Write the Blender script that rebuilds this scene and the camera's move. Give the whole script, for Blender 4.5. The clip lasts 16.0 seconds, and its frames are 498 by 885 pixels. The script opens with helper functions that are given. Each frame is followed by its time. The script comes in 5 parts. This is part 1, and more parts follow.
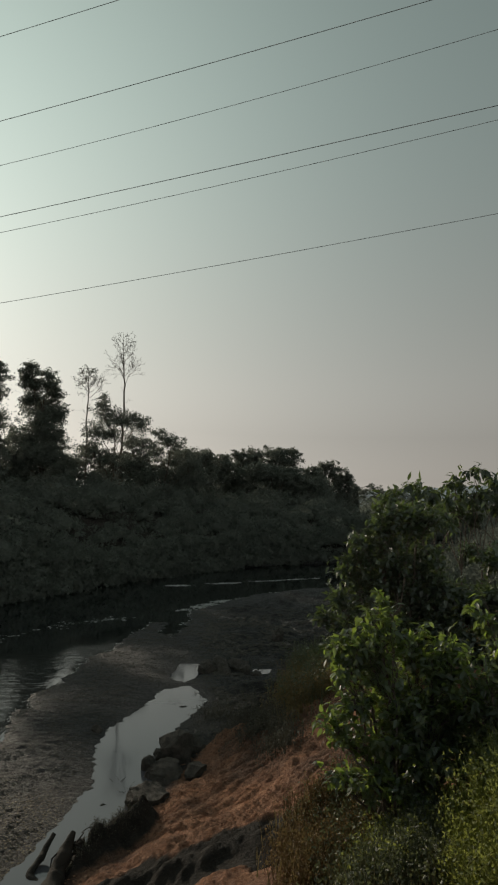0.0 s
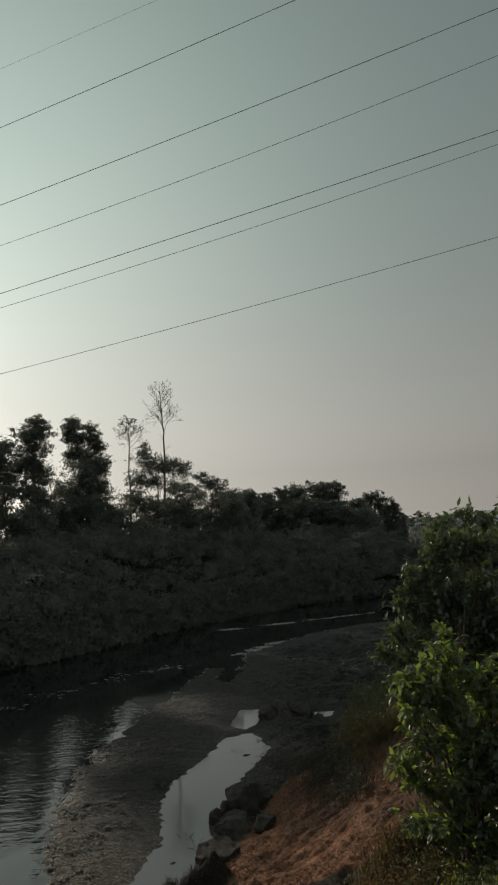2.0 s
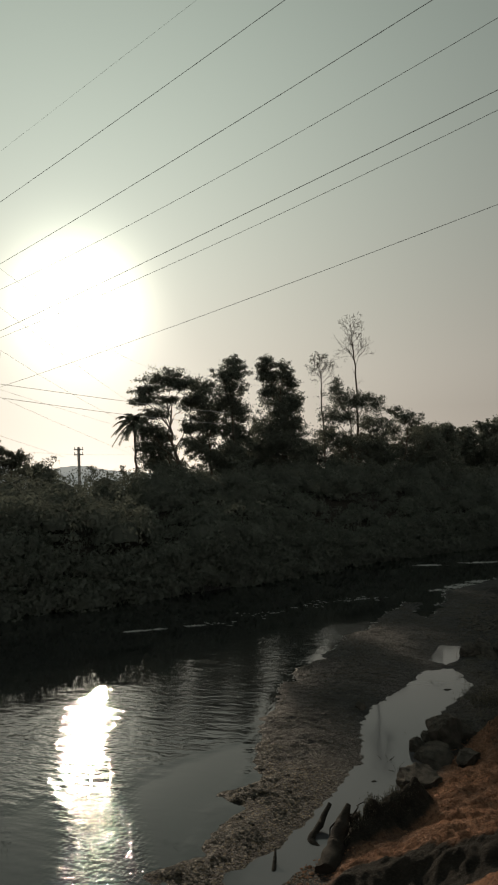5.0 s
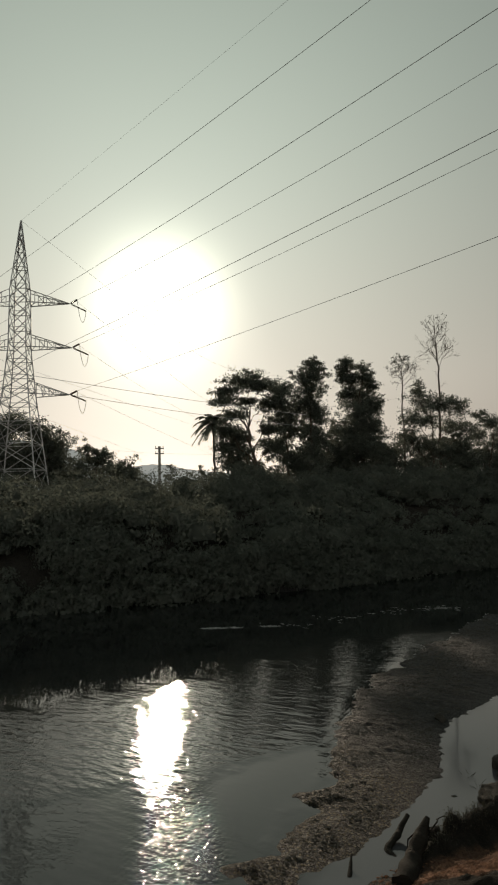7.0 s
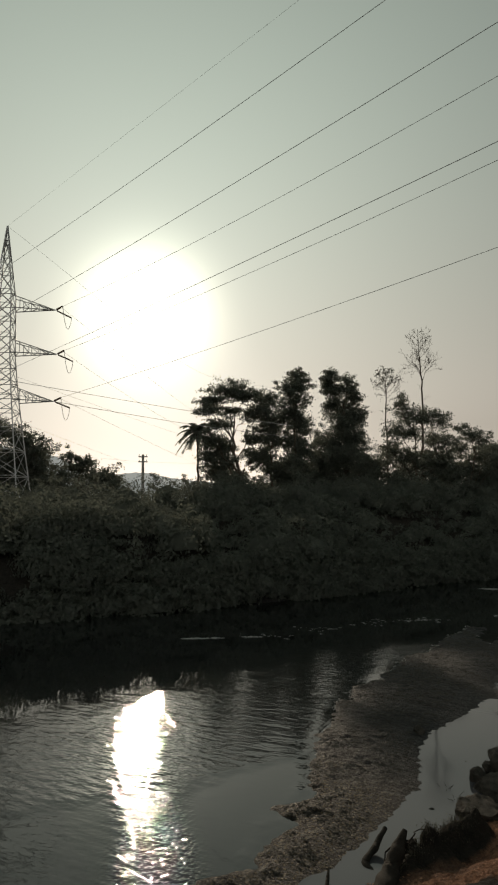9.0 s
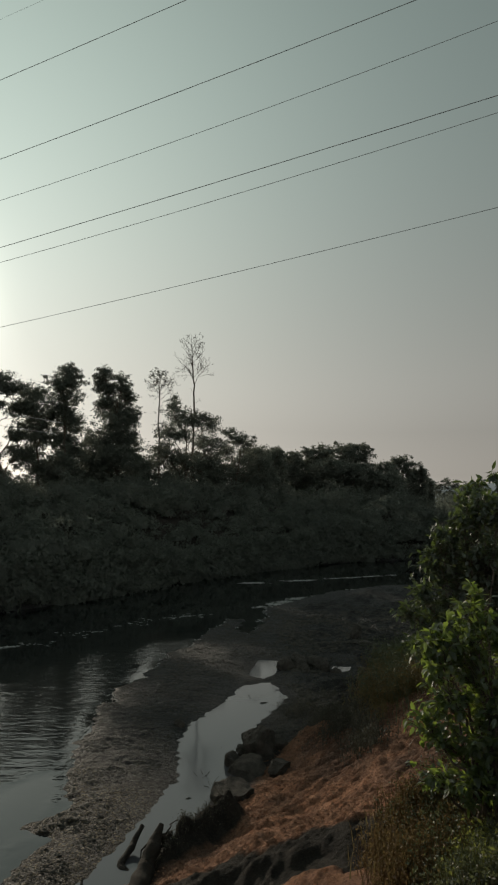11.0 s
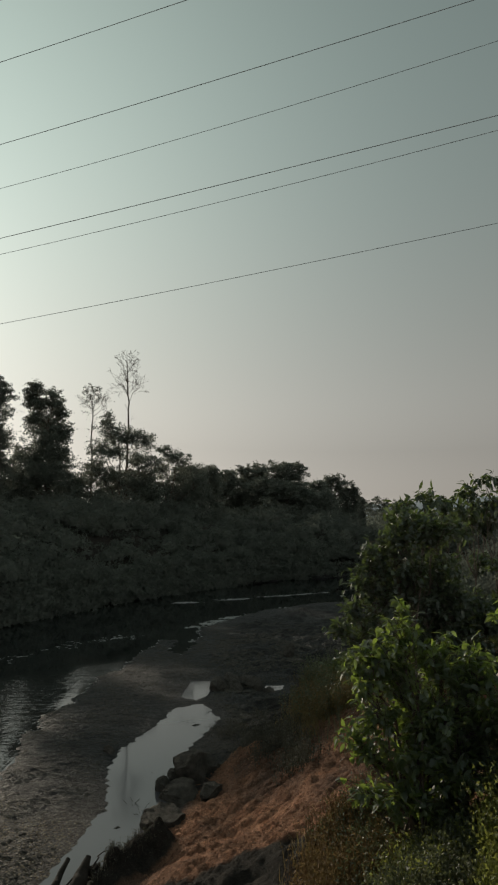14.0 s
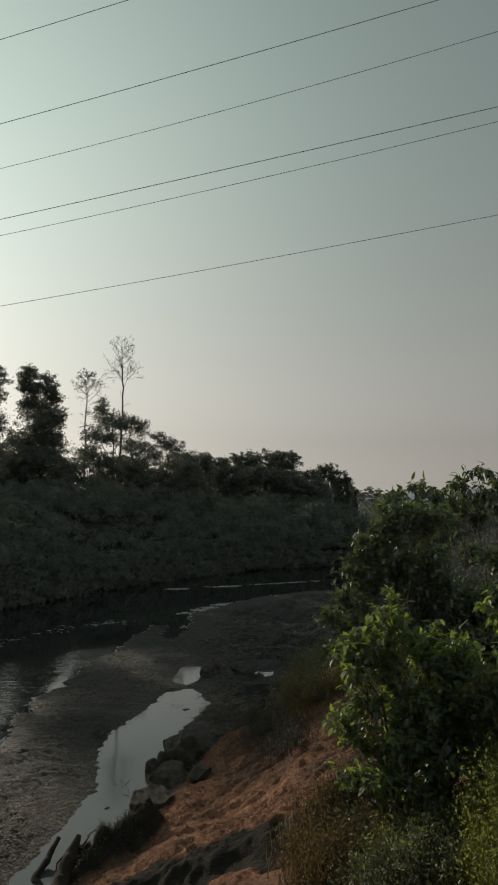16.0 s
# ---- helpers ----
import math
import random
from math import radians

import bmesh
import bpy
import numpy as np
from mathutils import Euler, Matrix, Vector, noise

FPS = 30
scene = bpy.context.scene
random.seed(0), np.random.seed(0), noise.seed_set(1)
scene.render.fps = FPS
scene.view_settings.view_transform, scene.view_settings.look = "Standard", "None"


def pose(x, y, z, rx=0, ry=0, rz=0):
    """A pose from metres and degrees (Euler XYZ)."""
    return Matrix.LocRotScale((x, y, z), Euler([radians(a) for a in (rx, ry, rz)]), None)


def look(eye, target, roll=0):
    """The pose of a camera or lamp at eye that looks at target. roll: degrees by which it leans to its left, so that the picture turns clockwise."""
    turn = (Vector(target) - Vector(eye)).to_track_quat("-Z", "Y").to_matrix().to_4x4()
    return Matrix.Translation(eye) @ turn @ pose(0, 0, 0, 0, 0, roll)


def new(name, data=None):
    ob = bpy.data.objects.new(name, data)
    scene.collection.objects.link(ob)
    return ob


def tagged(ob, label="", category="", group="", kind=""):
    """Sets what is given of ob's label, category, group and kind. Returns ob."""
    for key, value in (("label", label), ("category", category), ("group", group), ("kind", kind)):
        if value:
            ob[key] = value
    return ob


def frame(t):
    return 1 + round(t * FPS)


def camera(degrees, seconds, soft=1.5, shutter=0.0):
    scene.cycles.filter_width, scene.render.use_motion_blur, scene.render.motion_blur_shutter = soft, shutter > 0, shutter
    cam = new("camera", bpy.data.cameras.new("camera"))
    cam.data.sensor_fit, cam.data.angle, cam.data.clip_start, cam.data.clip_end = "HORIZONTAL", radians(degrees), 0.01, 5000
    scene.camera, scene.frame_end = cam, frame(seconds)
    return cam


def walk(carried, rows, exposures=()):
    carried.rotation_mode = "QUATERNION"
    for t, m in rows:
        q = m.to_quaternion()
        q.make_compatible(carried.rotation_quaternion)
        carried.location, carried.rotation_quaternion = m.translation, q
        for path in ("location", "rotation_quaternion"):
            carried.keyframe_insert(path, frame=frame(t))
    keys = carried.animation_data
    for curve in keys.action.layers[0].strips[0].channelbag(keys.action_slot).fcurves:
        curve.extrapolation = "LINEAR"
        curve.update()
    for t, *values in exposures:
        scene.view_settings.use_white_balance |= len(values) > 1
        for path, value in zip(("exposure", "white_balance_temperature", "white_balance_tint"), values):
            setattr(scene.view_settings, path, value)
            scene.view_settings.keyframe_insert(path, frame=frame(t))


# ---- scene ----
cam = camera(44.12, 16.0, soft=2.1)
PATH = [
    (0.0, pose(0.109, -0.104, 6.528, 96.00, -0.00, -0.00)),
    (0.5, pose(0.107, -0.118, 6.534, 95.21, 1.01, 1.62)),
    (1.0, pose(0.078, -0.045, 6.505, 95.93, 2.19, 4.64)),
    (1.5, pose(0.054, -0.081, 6.520, 98.27, 1.44, 2.62)),
    (2.0, pose(0.063, -0.130, 6.554, 99.69, 4.03, 4.29)),
    (2.5, pose(0.105, -0.079, 6.544, 98.48, 4.65, 4.60)),
    (3.0, pose(0.124, -0.044, 6.543, 98.34, 4.99, 7.65)),
    (3.5, pose(0.030, 0.032, 6.543, 97.65, 5.03, 14.98)),
    (4.0, pose(0.043, -0.002, 6.579, 95.68, 4.58, 18.40)),
    (4.5, pose(0.042, 0.026, 6.547, 95.93, 4.16, 22.19)),
    (5.0, pose(-0.015, 0.115, 6.479, 94.84, 3.06, 22.12)),
    (5.2, pose(0.039, 0.058, 6.507, 94.94, 3.43, 23.54)),
    (7.3, pose(-0.082, -0.054, 6.492, 95.10, 1.24, 29.35)),
    (7.5, pose(-0.041, -0.121, 6.569, 94.70, 1.06, 29.08)),
    (8.0, pose(-0.060, -0.154, 6.584, 94.81, 1.25, 28.83)),
    (8.5, pose(-0.055, -0.158, 6.574, 95.52, 0.77, 28.48)),
    (9.0, pose(-0.044, -0.041, 6.501, 96.12, 0.65, 27.60)),
    (9.5, pose(-0.153, 0.207, 6.391, 96.45, -0.00, 22.79)),
    (10.0, pose(-0.084, 0.301, 6.332, 95.63, 1.66, 12.65)),
    (10.2, pose(-0.036, 0.174, 6.407, 96.01, 1.12, 9.40)),
    (12.5, pose(-0.019, 0.065, 6.438, 95.69, 1.06, 5.24)),
    (13.0, pose(-0.010, 0.066, 6.436, 96.17, 1.21, 4.66)),
    (13.5, pose(0.007, 0.087, 6.438, 96.60, 1.15, 3.47)),
    (14.0, pose(-0.021, 0.031, 6.450, 97.46, 1.15, 0.51)),
    (14.5, pose(-0.039, 0.013, 6.444, 97.62, 0.05, -1.61)),
    (15.0, pose(-0.051, -0.008, 6.447, 96.36, -1.00, -3.90)),
    (15.5, pose(-0.061, -0.012, 6.428, 95.43, -1.83, -3.08)),
    (16.0, pose(-0.035, -0.031, 6.444, 96.35, 0.25, -0.18)),
]
EXPOSURES = [(0.0, 0.0, 6400, 9.5), (1.0, -0.03, 6400, 9.5), (1.6, -0.14, 6400, 9.5), (2.9, -0.14, 6400, 9.5), (3.5, -0.25, 6600, 11), (4.3, -0.31, 6780, 11.5), (5.2, -0.32, 6880, 12), (9.2, -0.32, 6880, 12), (9.8, -0.34, 6660, 9.8), (10.3, -0.3, 6480, 8.8),
             (11.8, -0.04, 6400, 9.5), (14.5, 0.0, 6400, 9.5), (15.5, 0.08, 6400, 9.5), (16.0, 0.05, 6400, 9.5)]
walk(cam, PATH, EXPOSURES)

# ---- light: a hazy low sun over the far bank ----
SUN_AZ, SUN_EL = radians(-37.2), radians(17.7)
SUN_DIR = Vector((math.sin(SUN_AZ) * math.cos(SUN_EL), math.cos(SUN_AZ) * math.cos(SUN_EL), math.sin(SUN_EL)))


def make_world():
    w = bpy.data.worlds.new("hazy_sky")
    w.use_nodes = True
    scene.world = w
    nt = w.node_tree
    nt.nodes.clear()
    sky = nt.nodes.new("ShaderNodeTexSky")
    sky.sky_type = 'NISHITA'
    sky.sun_disc = False
    sky.sun_elevation, sky.sun_rotation = SUN_EL, SUN_AZ
    sky.altitude, sky.air_density, sky.dust_density, sky.ozone_density = 50, 1.0, 0.4, 1.0
    # haze: low saturation, and the sun's dust aureole with the lens's bloom painted in
    grey = nt.nodes.new("ShaderNodeHueSaturation")
    grey.inputs["Saturation"].default_value = 0.04
    nt.links.new(sky.outputs[0], grey.inputs["Color"])
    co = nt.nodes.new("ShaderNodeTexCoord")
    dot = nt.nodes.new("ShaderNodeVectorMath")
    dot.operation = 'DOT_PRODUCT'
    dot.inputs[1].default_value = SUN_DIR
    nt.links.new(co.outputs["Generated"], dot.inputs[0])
    total = None

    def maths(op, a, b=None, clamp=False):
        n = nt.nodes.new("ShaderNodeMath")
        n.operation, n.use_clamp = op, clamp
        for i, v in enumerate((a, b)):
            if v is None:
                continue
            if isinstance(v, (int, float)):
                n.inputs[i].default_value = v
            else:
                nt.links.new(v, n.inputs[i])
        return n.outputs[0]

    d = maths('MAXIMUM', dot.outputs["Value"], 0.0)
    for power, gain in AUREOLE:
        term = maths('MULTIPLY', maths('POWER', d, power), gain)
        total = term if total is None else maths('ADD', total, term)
    # dust's back scatter, raised out of view to brighten faces turned from the sun
    back = maths('MAXIMUM', maths('MULTIPLY', dot.outputs["Value"], -1.0), 0.0)
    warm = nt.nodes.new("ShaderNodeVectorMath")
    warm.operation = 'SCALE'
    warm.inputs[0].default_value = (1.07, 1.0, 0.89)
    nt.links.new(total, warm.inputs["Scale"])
    cool = nt.nodes.new("ShaderNodeVectorMath")
    cool.operation = 'SCALE'
    cool.inputs[0].default_value = (1.0, 1.0, 1.06)
    nt.links.new(maths('MULTIPLY', maths('POWER', back, 1.3), BACK_FILL), cool.inputs["Scale"])
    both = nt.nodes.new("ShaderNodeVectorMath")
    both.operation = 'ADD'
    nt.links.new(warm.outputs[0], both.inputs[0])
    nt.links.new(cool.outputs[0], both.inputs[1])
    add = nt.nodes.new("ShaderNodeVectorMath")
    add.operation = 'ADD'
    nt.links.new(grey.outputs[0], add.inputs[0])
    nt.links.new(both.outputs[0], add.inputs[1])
    tint = nt.nodes.new("ShaderNodeVectorMath")
    tint.operation = 'MULTIPLY'
    # towards the horizon the haze is warmer
    sep = nt.nodes.new("ShaderNodeSeparateXYZ")
    nt.links.new(co.outputs["Generated"], sep.inputs[0])
    rise = nt.nodes.new("ShaderNodeMapRange")
    rise.interpolation_type = 'SMOOTHSTEP'
    rise.inputs["From Min"].default_value, rise.inputs["From Max"].default_value = -0.02, 0.72
    nt.links.new(sep.outputs["Z"], rise.inputs["Value"])
    haze = nt.nodes.new("ShaderNodeMix")
    haze.data_type = 'VECTOR'
    haze.inputs[4].default_value, haze.inputs[5].default_value = HORIZON_TINT, SKY_TINT
    nt.links.new(rise.outputs[0], haze.inputs["Factor"])
    # the thickest haze lies low over the land
    low = nt.nodes.new("ShaderNodeMapRange")
    low.interpolation_type = 'SMOOTHSTEP'
    low.inputs["From Min"].default_value, low.inputs["From Max"].default_value = 0.0, 0.2
    low.inputs["To Min"].default_value = 0.82
    nt.links.new(sep.outputs["Z"], low.inputs["Value"])
    dim = nt.nodes.new("ShaderNodeVectorMath")
    dim.operation = 'SCALE'
    nt.links.new(haze.outputs[1], dim.inputs[0])
    nt.links.new(low.outputs[0], dim.inputs["Scale"])
    nt.links.new(dim.outputs[0], tint.inputs[1])
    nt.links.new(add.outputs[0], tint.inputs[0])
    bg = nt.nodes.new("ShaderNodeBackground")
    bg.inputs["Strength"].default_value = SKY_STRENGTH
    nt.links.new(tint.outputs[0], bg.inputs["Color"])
    out = nt.nodes.new("ShaderNodeOutputWorld")
    nt.links.new(bg.outputs[0], out.inputs["Surface"])


# unseen fill from the sky opposite the sun
BACK_FILL = 9.5
# wide dust aureole, then a tight white glow standing in for lens bloom
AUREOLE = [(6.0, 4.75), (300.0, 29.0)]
SKY_TINT = (0.815, 1.0, 0.93)
HORIZON_TINT = (0.69, 0.632, 0.562)
SKY_STRENGTH = 0.083
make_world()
lamp = bpy.data.lights.new("sun", 'SUN')
lamp.energy, lamp.angle, lamp.color = 2.6, radians(1.0), (1.0, 0.86, 0.68)
sun = new("sun", lamp)
sun.matrix_world = look(SUN_DIR * 200, (0, 0, 0))


# ---- numeric helpers ----
def rng(seed):
    return np.random.default_rng(seed)


def lattice(ix, iy, seed):
    h = (ix.astype(np.int64) * 374761393 + iy.astype(np.int64) * 668265263 + seed * 982451653) & 0x7FFFFFFF
    h = ((h ^ (h >> 13)) * 1274126177) & 0x7FFFFFFF
    return ((h ^ (h >> 16)) & 0xFFFF) / 65535.0 * 2 - 1


def vnoise(x, y, seed=0):
    """Smooth value noise in the plane, from -1 to 1."""
    x, y = np.asarray(x, float), np.asarray(y, float)
    ix, iy = np.floor(x), np.floor(y)
    u, v = x - ix, y - iy
    u, v = u * u * (3 - 2 * u), v * v * (3 - 2 * v)
    a, b = lattice(ix, iy, seed), lattice(ix + 1, iy, seed)
    c, d = lattice(ix, iy + 1, seed), lattice(ix + 1, iy + 1, seed)
    return (a * (1 - u) + b * u) * (1 - v) + (c * (1 - u) + d * u) * v


def fbm(x, y, octaves=4, seed=0, gain=0.5):
    out, amp, k, s = 0.0, 1.0, 1.0, 0.0
    for o in range(octaves):
        out = out + amp * vnoise(np.asarray(x) * k + 17.3 * o, np.asarray(y) * k - 9.1 * o, seed + o)
        s, amp, k = s + amp, amp * gain, k * 2.03
    return out / s


def step(a, b, v):
    t = np.clip((np.asarray(v, float) - a) / (b - a), 0, 1)
    return t * t * (3 - 2 * t)


def line_distance(x, y, pts):
    """Distance to a polyline, positive on its right-hand side."""
    best, sign = np.full(np.shape(x), 1e9), np.ones(np.shape(x))
    for (ax, ay), (bx, by) in zip(pts[:-1], pts[1:]):
        dx, dy = bx - ax, by - ay
        t = np.clip(((x - ax) * dx + (y - ay) * dy) / (dx * dx + dy * dy), 0, 1)
        ex, ey = x - ax - t * dx, y - ay - t * dy
        d = np.hypot(ex, ey)
        s = np.where(dx * (y - ay) - dy * (x - ax) > 0, -1.0, 1.0)
        nearer = d < best - 1e-9
        best, sign = np.where(nearer, d, best), np.where(nearer, s, sign)
    return best * sign


def poly_distance(x, y, pts):
    """Distance to a closed outline, positive inside."""
    best, inside = np.full(np.shape(x), 1e9), np.zeros(np.shape(x), bool)
    for (ax, ay), (bx, by) in zip(pts, pts[1:] + pts[:1]):
        dx, dy = bx - ax, by - ay
        t = np.clip(((x - ax) * dx + (y - ay) * dy) / (dx * dx + dy * dy), 0, 1)
        best = np.minimum(best, np.hypot(x - ax - t * dx, y - ay - t * dy))
        if abs(dy) > 1e-9:
            cross = ((ay > y) != (by > y)) & (x < dx * (y - ay) / dy + ax)
            inside ^= cross
    return np.where(inside, best, -best)


# ---- materials ----
def shader(name):
    m = bpy.data.materials.new(name)
    m.use_nodes = True
    nt = m.node_tree
    b = nt.nodes["Principled BSDF"]
    return m, nt, b


def ramp(nt, source, stops):
    r = nt.nodes.new("ShaderNodeValToRGB")
    els = r.color_ramp.elements
    while len(els) < len(stops):
        els.new(0.5)
    for e, (p, c) in zip(els, stops):
        e.position = p
        e.color = (*c, 1) if len(c) == 3 else c
    nt.links.new(source, r.inputs[0])
    return r.outputs[0]


def noise_tex(nt, scale, detail=4, rough=0.55, stretch=None, coords="Object"):
    co = nt.nodes.new("ShaderNodeTexCoord")
    n = nt.nodes.new("ShaderNodeTexNoise")
    n.inputs["Scale"].default_value, n.inputs["Detail"].default_value = scale, detail
    n.inputs["Roughness"].default_value = rough
    src = co.outputs[coords]
    if stretch:
        mp = nt.nodes.new("ShaderNodeMapping")
        mp.inputs["Scale"].default_value = stretch
        nt.links.new(src, mp.inputs[0])
        src = mp.outputs[0]
    nt.links.new(src, n.inputs["Vector"])
    return n.outputs["Fac"]


def mix_rgb(nt, fac, a, b, mode='MIX'):
    n = nt.nodes.new("ShaderNodeMix")
    n.data_type, n.blend_type = 'RGBA', mode
    for sock, v in ((n.inputs["Factor"], fac), (n.inputs[6], a), (n.inputs[7], b)):
        if isinstance(v, (int, float)):
            sock.default_value = v
        elif isinstance(v, tuple):
            sock.default_value = (*v, 1)
        else:
            nt.links.new(v, sock)
    return n.outputs[2]


def bump(nt, b, height, strength, distance):
    n = nt.nodes.new("ShaderNodeBump")
    n.inputs["Strength"].default_value, n.inputs["Distance"].default_value = strength, distance
    nt.links.new(height, n.inputs["Height"])
    nt.links.new(n.outputs[0], b.inputs["Normal"])
    return n


def simple(name, dark, light, scale=6.0, rough=0.8, metal=0.0, relief=0.3, depth=0.02, stretch=None, spec=0.4):
    m, nt, b = shader(name)
    big, fine = noise_tex(nt, scale, 5, 0.6, stretch), noise_tex(nt, scale * 7.3, 3, 0.6, stretch)
    c = ramp(nt, big, [(0.3, dark), (0.72, light)])
    c = mix_rgb(nt, ramp(nt, fine, [(0.35, (0, 0, 0)), (0.75, (0.45, 0.45, 0.45))]), c, light)
    nt.links.new(c, b.inputs["Base Color"])
    b.inputs["Roughness"].default_value, b.inputs["Metallic"].default_value = rough, metal
    b.inputs["Specular IOR Level"].default_value = spec
    bump(nt, b, fine, relief, depth)
    return m


def leaf_material(name, dark, light, through_col, glow=0.35, rough=0.45, spec=0.4, patches=0.7):
    """Leaf: varied green, some gloss, and light that passes through the blade."""
    m, nt, b = shader(name)
    geo = nt.nodes.new("ShaderNodeNewGeometry")
    info = nt.nodes.new("ShaderNodeObjectInfo")
    add = nt.nodes.new("ShaderNodeMath")
    add.operation = 'ADD'
    nt.links.new(geo.outputs["Random Per Island"], add.inputs[0])
    nt.links.new(info.outputs["Random"], add.inputs[1])
    fr = nt.nodes.new("ShaderNodeMath")
    fr.operation = 'FRACT'
    nt.links.new(add.outputs[0], fr.inputs[0])
    c = ramp(nt, fr.outputs[0], [(0.0, dark), (0.8, light), (1.0, tuple(min(1, v * 1.5) for v in light))])
    patch = noise_tex(nt, patches, 3)
    c = mix_rgb(nt, ramp(nt, patch, [(0.35, (0.0, 0.0, 0.0)), (0.7, (0.6, 0.6, 0.6))]), c, dark)
    nt.links.new(c, b.inputs["Base Color"])
    b.inputs["Roughness"].default_value = rough
    b.inputs["Specular IOR Level"].default_value = spec
    t = nt.nodes.new("ShaderNodeBsdfTranslucent")
    t.inputs["Color"].default_value = (*through_col, 1)
    mx = nt.nodes.new("ShaderNodeMixShader")
    mx.inputs[0].default_value = glow
    nt.links.new(b.outputs[0], mx.inputs[1])
    nt.links.new(t.outputs[0], mx.inputs[2])
    nt.links.new(mx.outputs[0], nt.nodes["Material Output"].inputs["Surface"])
    return m


BARK = simple("bark", (0.045, 0.035, 0.026), (0.13, 0.105, 0.08), 9, 0.9, relief=0.6, stretch=(1, 1, 0.25))
LEAF_FAR = leaf_material("leaf_far", (0.085, 0.093, 0.08), (0.13, 0.142, 0.118), (0.2, 0.215, 0.18), 0.42, 0.9, 0.08)
LEAF_SCRUB = leaf_material("leaf_scrub", (0.09, 0.098, 0.086), (0.115, 0.124, 0.105), (0.15, 0.165, 0.135), 0.42, 1.0, 0.02, 0.16)
LEAF_SHRUB = leaf_material("leaf_shrub", (0.024, 0.031, 0.029), (0.058, 0.072, 0.062), (0.66, 0.9, 0.13), 0.21, 0.48, 0.42)
LEAF_BROAD = leaf_material("leaf_broad", (0.034, 0.042, 0.036), (0.08, 0.092, 0.075), (0.24, 0.34, 0.07), 0.22, 0.5, 0.4)
LEAF_WEED = leaf_material("leaf_weed", (0.05, 0.057, 0.041), (0.12, 0.128, 0.08), (0.2, 0.23, 0.09), 0.25, 0.5, 0.35)
WEED_DARK = leaf_material("weed_dark", (0.045, 0.042, 0.035), (0.115, 0.106, 0.082), (0.12, 0.12, 0.07), 0.15, 0.7, 0.25)
LEAF_HERB = leaf_material("leaf_herb", (0.068, 0.083, 0.036), (0.185, 0.2, 0.075), (0.42, 0.46, 0.1), 0.36, 0.55, 0.3)
WEED_DRY = leaf_material("weed_dry", (0.075, 0.047, 0.028), (0.19, 0.122, 0.064), (0.28, 0.2, 0.08), 0.3, 0.65, 0.25)
GRASS_DRY = leaf_material("grass_dry", (0.065, 0.053, 0.03), (0.19, 0.14, 0.072), (0.29, 0.23, 0.09), 0.3, 0.65, 0.25)
ROCK = simple("rock", (0.03, 0.027, 0.024), (0.125, 0.11, 0.093), 5, 0.9, relief=1.0, depth=0.08, spec=0.2)
WOOD_WET = simple("wet_wood", (0.014, 0.012, 0.01), (0.04, 0.034, 0.028), 6, 0.9, relief=0.9, stretch=(0.4, 0.4, 2), spec=0.2)
STEEL = simple("galvanised_steel", (0.32, 0.32, 0.32), (0.48, 0.48, 0.47), 4, 0.6, 0.4, 0.1)
WIRE = simple("weathered_aluminium_wire", (0.32, 0.32, 0.32), (0.45, 0.45, 0.45), 3, 0.6, 0.2, 0.1)
PORCELAIN = simple("brown_porcelain", (0.09, 0.05, 0.035), (0.14, 0.08, 0.06), 5, 0.3, 0.0, 0.05)
CONCRETE = simple("concrete", (0.25, 0.24, 0.22), (0.4, 0.38, 0.35), 5, 0.9)
FOAM = simple("foam", (0.2, 0.2, 0.19), (0.42, 0.42, 0.4), 9, 0.8)


def water_material():
    m, nt, b = shader("river_water")

    def field(name):
        n = nt.nodes.new("ShaderNodeAttribute")
        n.attribute_name = name
        return n.outputs["Fac"]

    def times(x, y, op='MULTIPLY'):
        n = nt.nodes.new("ShaderNodeMath")
        n.operation = op
        for i, v in enumerate((x, y)):
            if isinstance(v, float):
                n.inputs[i].default_value = v
            else:
                nt.links.new(v, n.inputs[i])
        return n.outputs[0]

    # clear and dark in the stream; paler in the shallow pools, silt with sky reflection painted in
    nt.links.new(mix_rgb(nt, field("silt_sheen"), (0.013, 0.015, 0.015), (0.084, 0.083, 0.09)), b.inputs["Base Color"])
    nt.links.new(times(times(field("silt_sheen"), 0.05), 0.012, 'ADD'), b.inputs["Roughness"])
    b.inputs["IOR"].default_value = 1.42
    b.inputs["Specular IOR Level"].default_value = 0.5
    # current: wavelets in uneven patches, with a slow swell under them
    swell = noise_tex(nt, 1.0, 2, 0.45, (0.75, 2.1, 1))
    ripple = noise_tex(nt, 1.0, 3, 0.5, (2.2, 5.3, 1))
    fine = noise_tex(nt, 1.0, 1, 0.5, (7.0, 13.0, 1))
    patch = ramp(nt, noise_tex(nt, 0.22, 4, 0.6, (1.0, 0.6, 1)), [(0.36, (0.3, 0.3, 0.3)), (0.62, (1, 1, 1))])
    h = times(times(times(ripple, 1.1), times(fine, 0.12), 'ADD'), patch)
    h = times(times(h, times(swell, 0.6), 'ADD'), field("ripple"))
    # short steep wavelets where the stream runs thin over gravel
    h = times(h, times(times(noise_tex(nt, 9.0, 2, 0.5), 1.1), field("shoal")), 'ADD')
    bump(nt, b, h, 1.0, 0.024)
    return m


WATER = water_material()


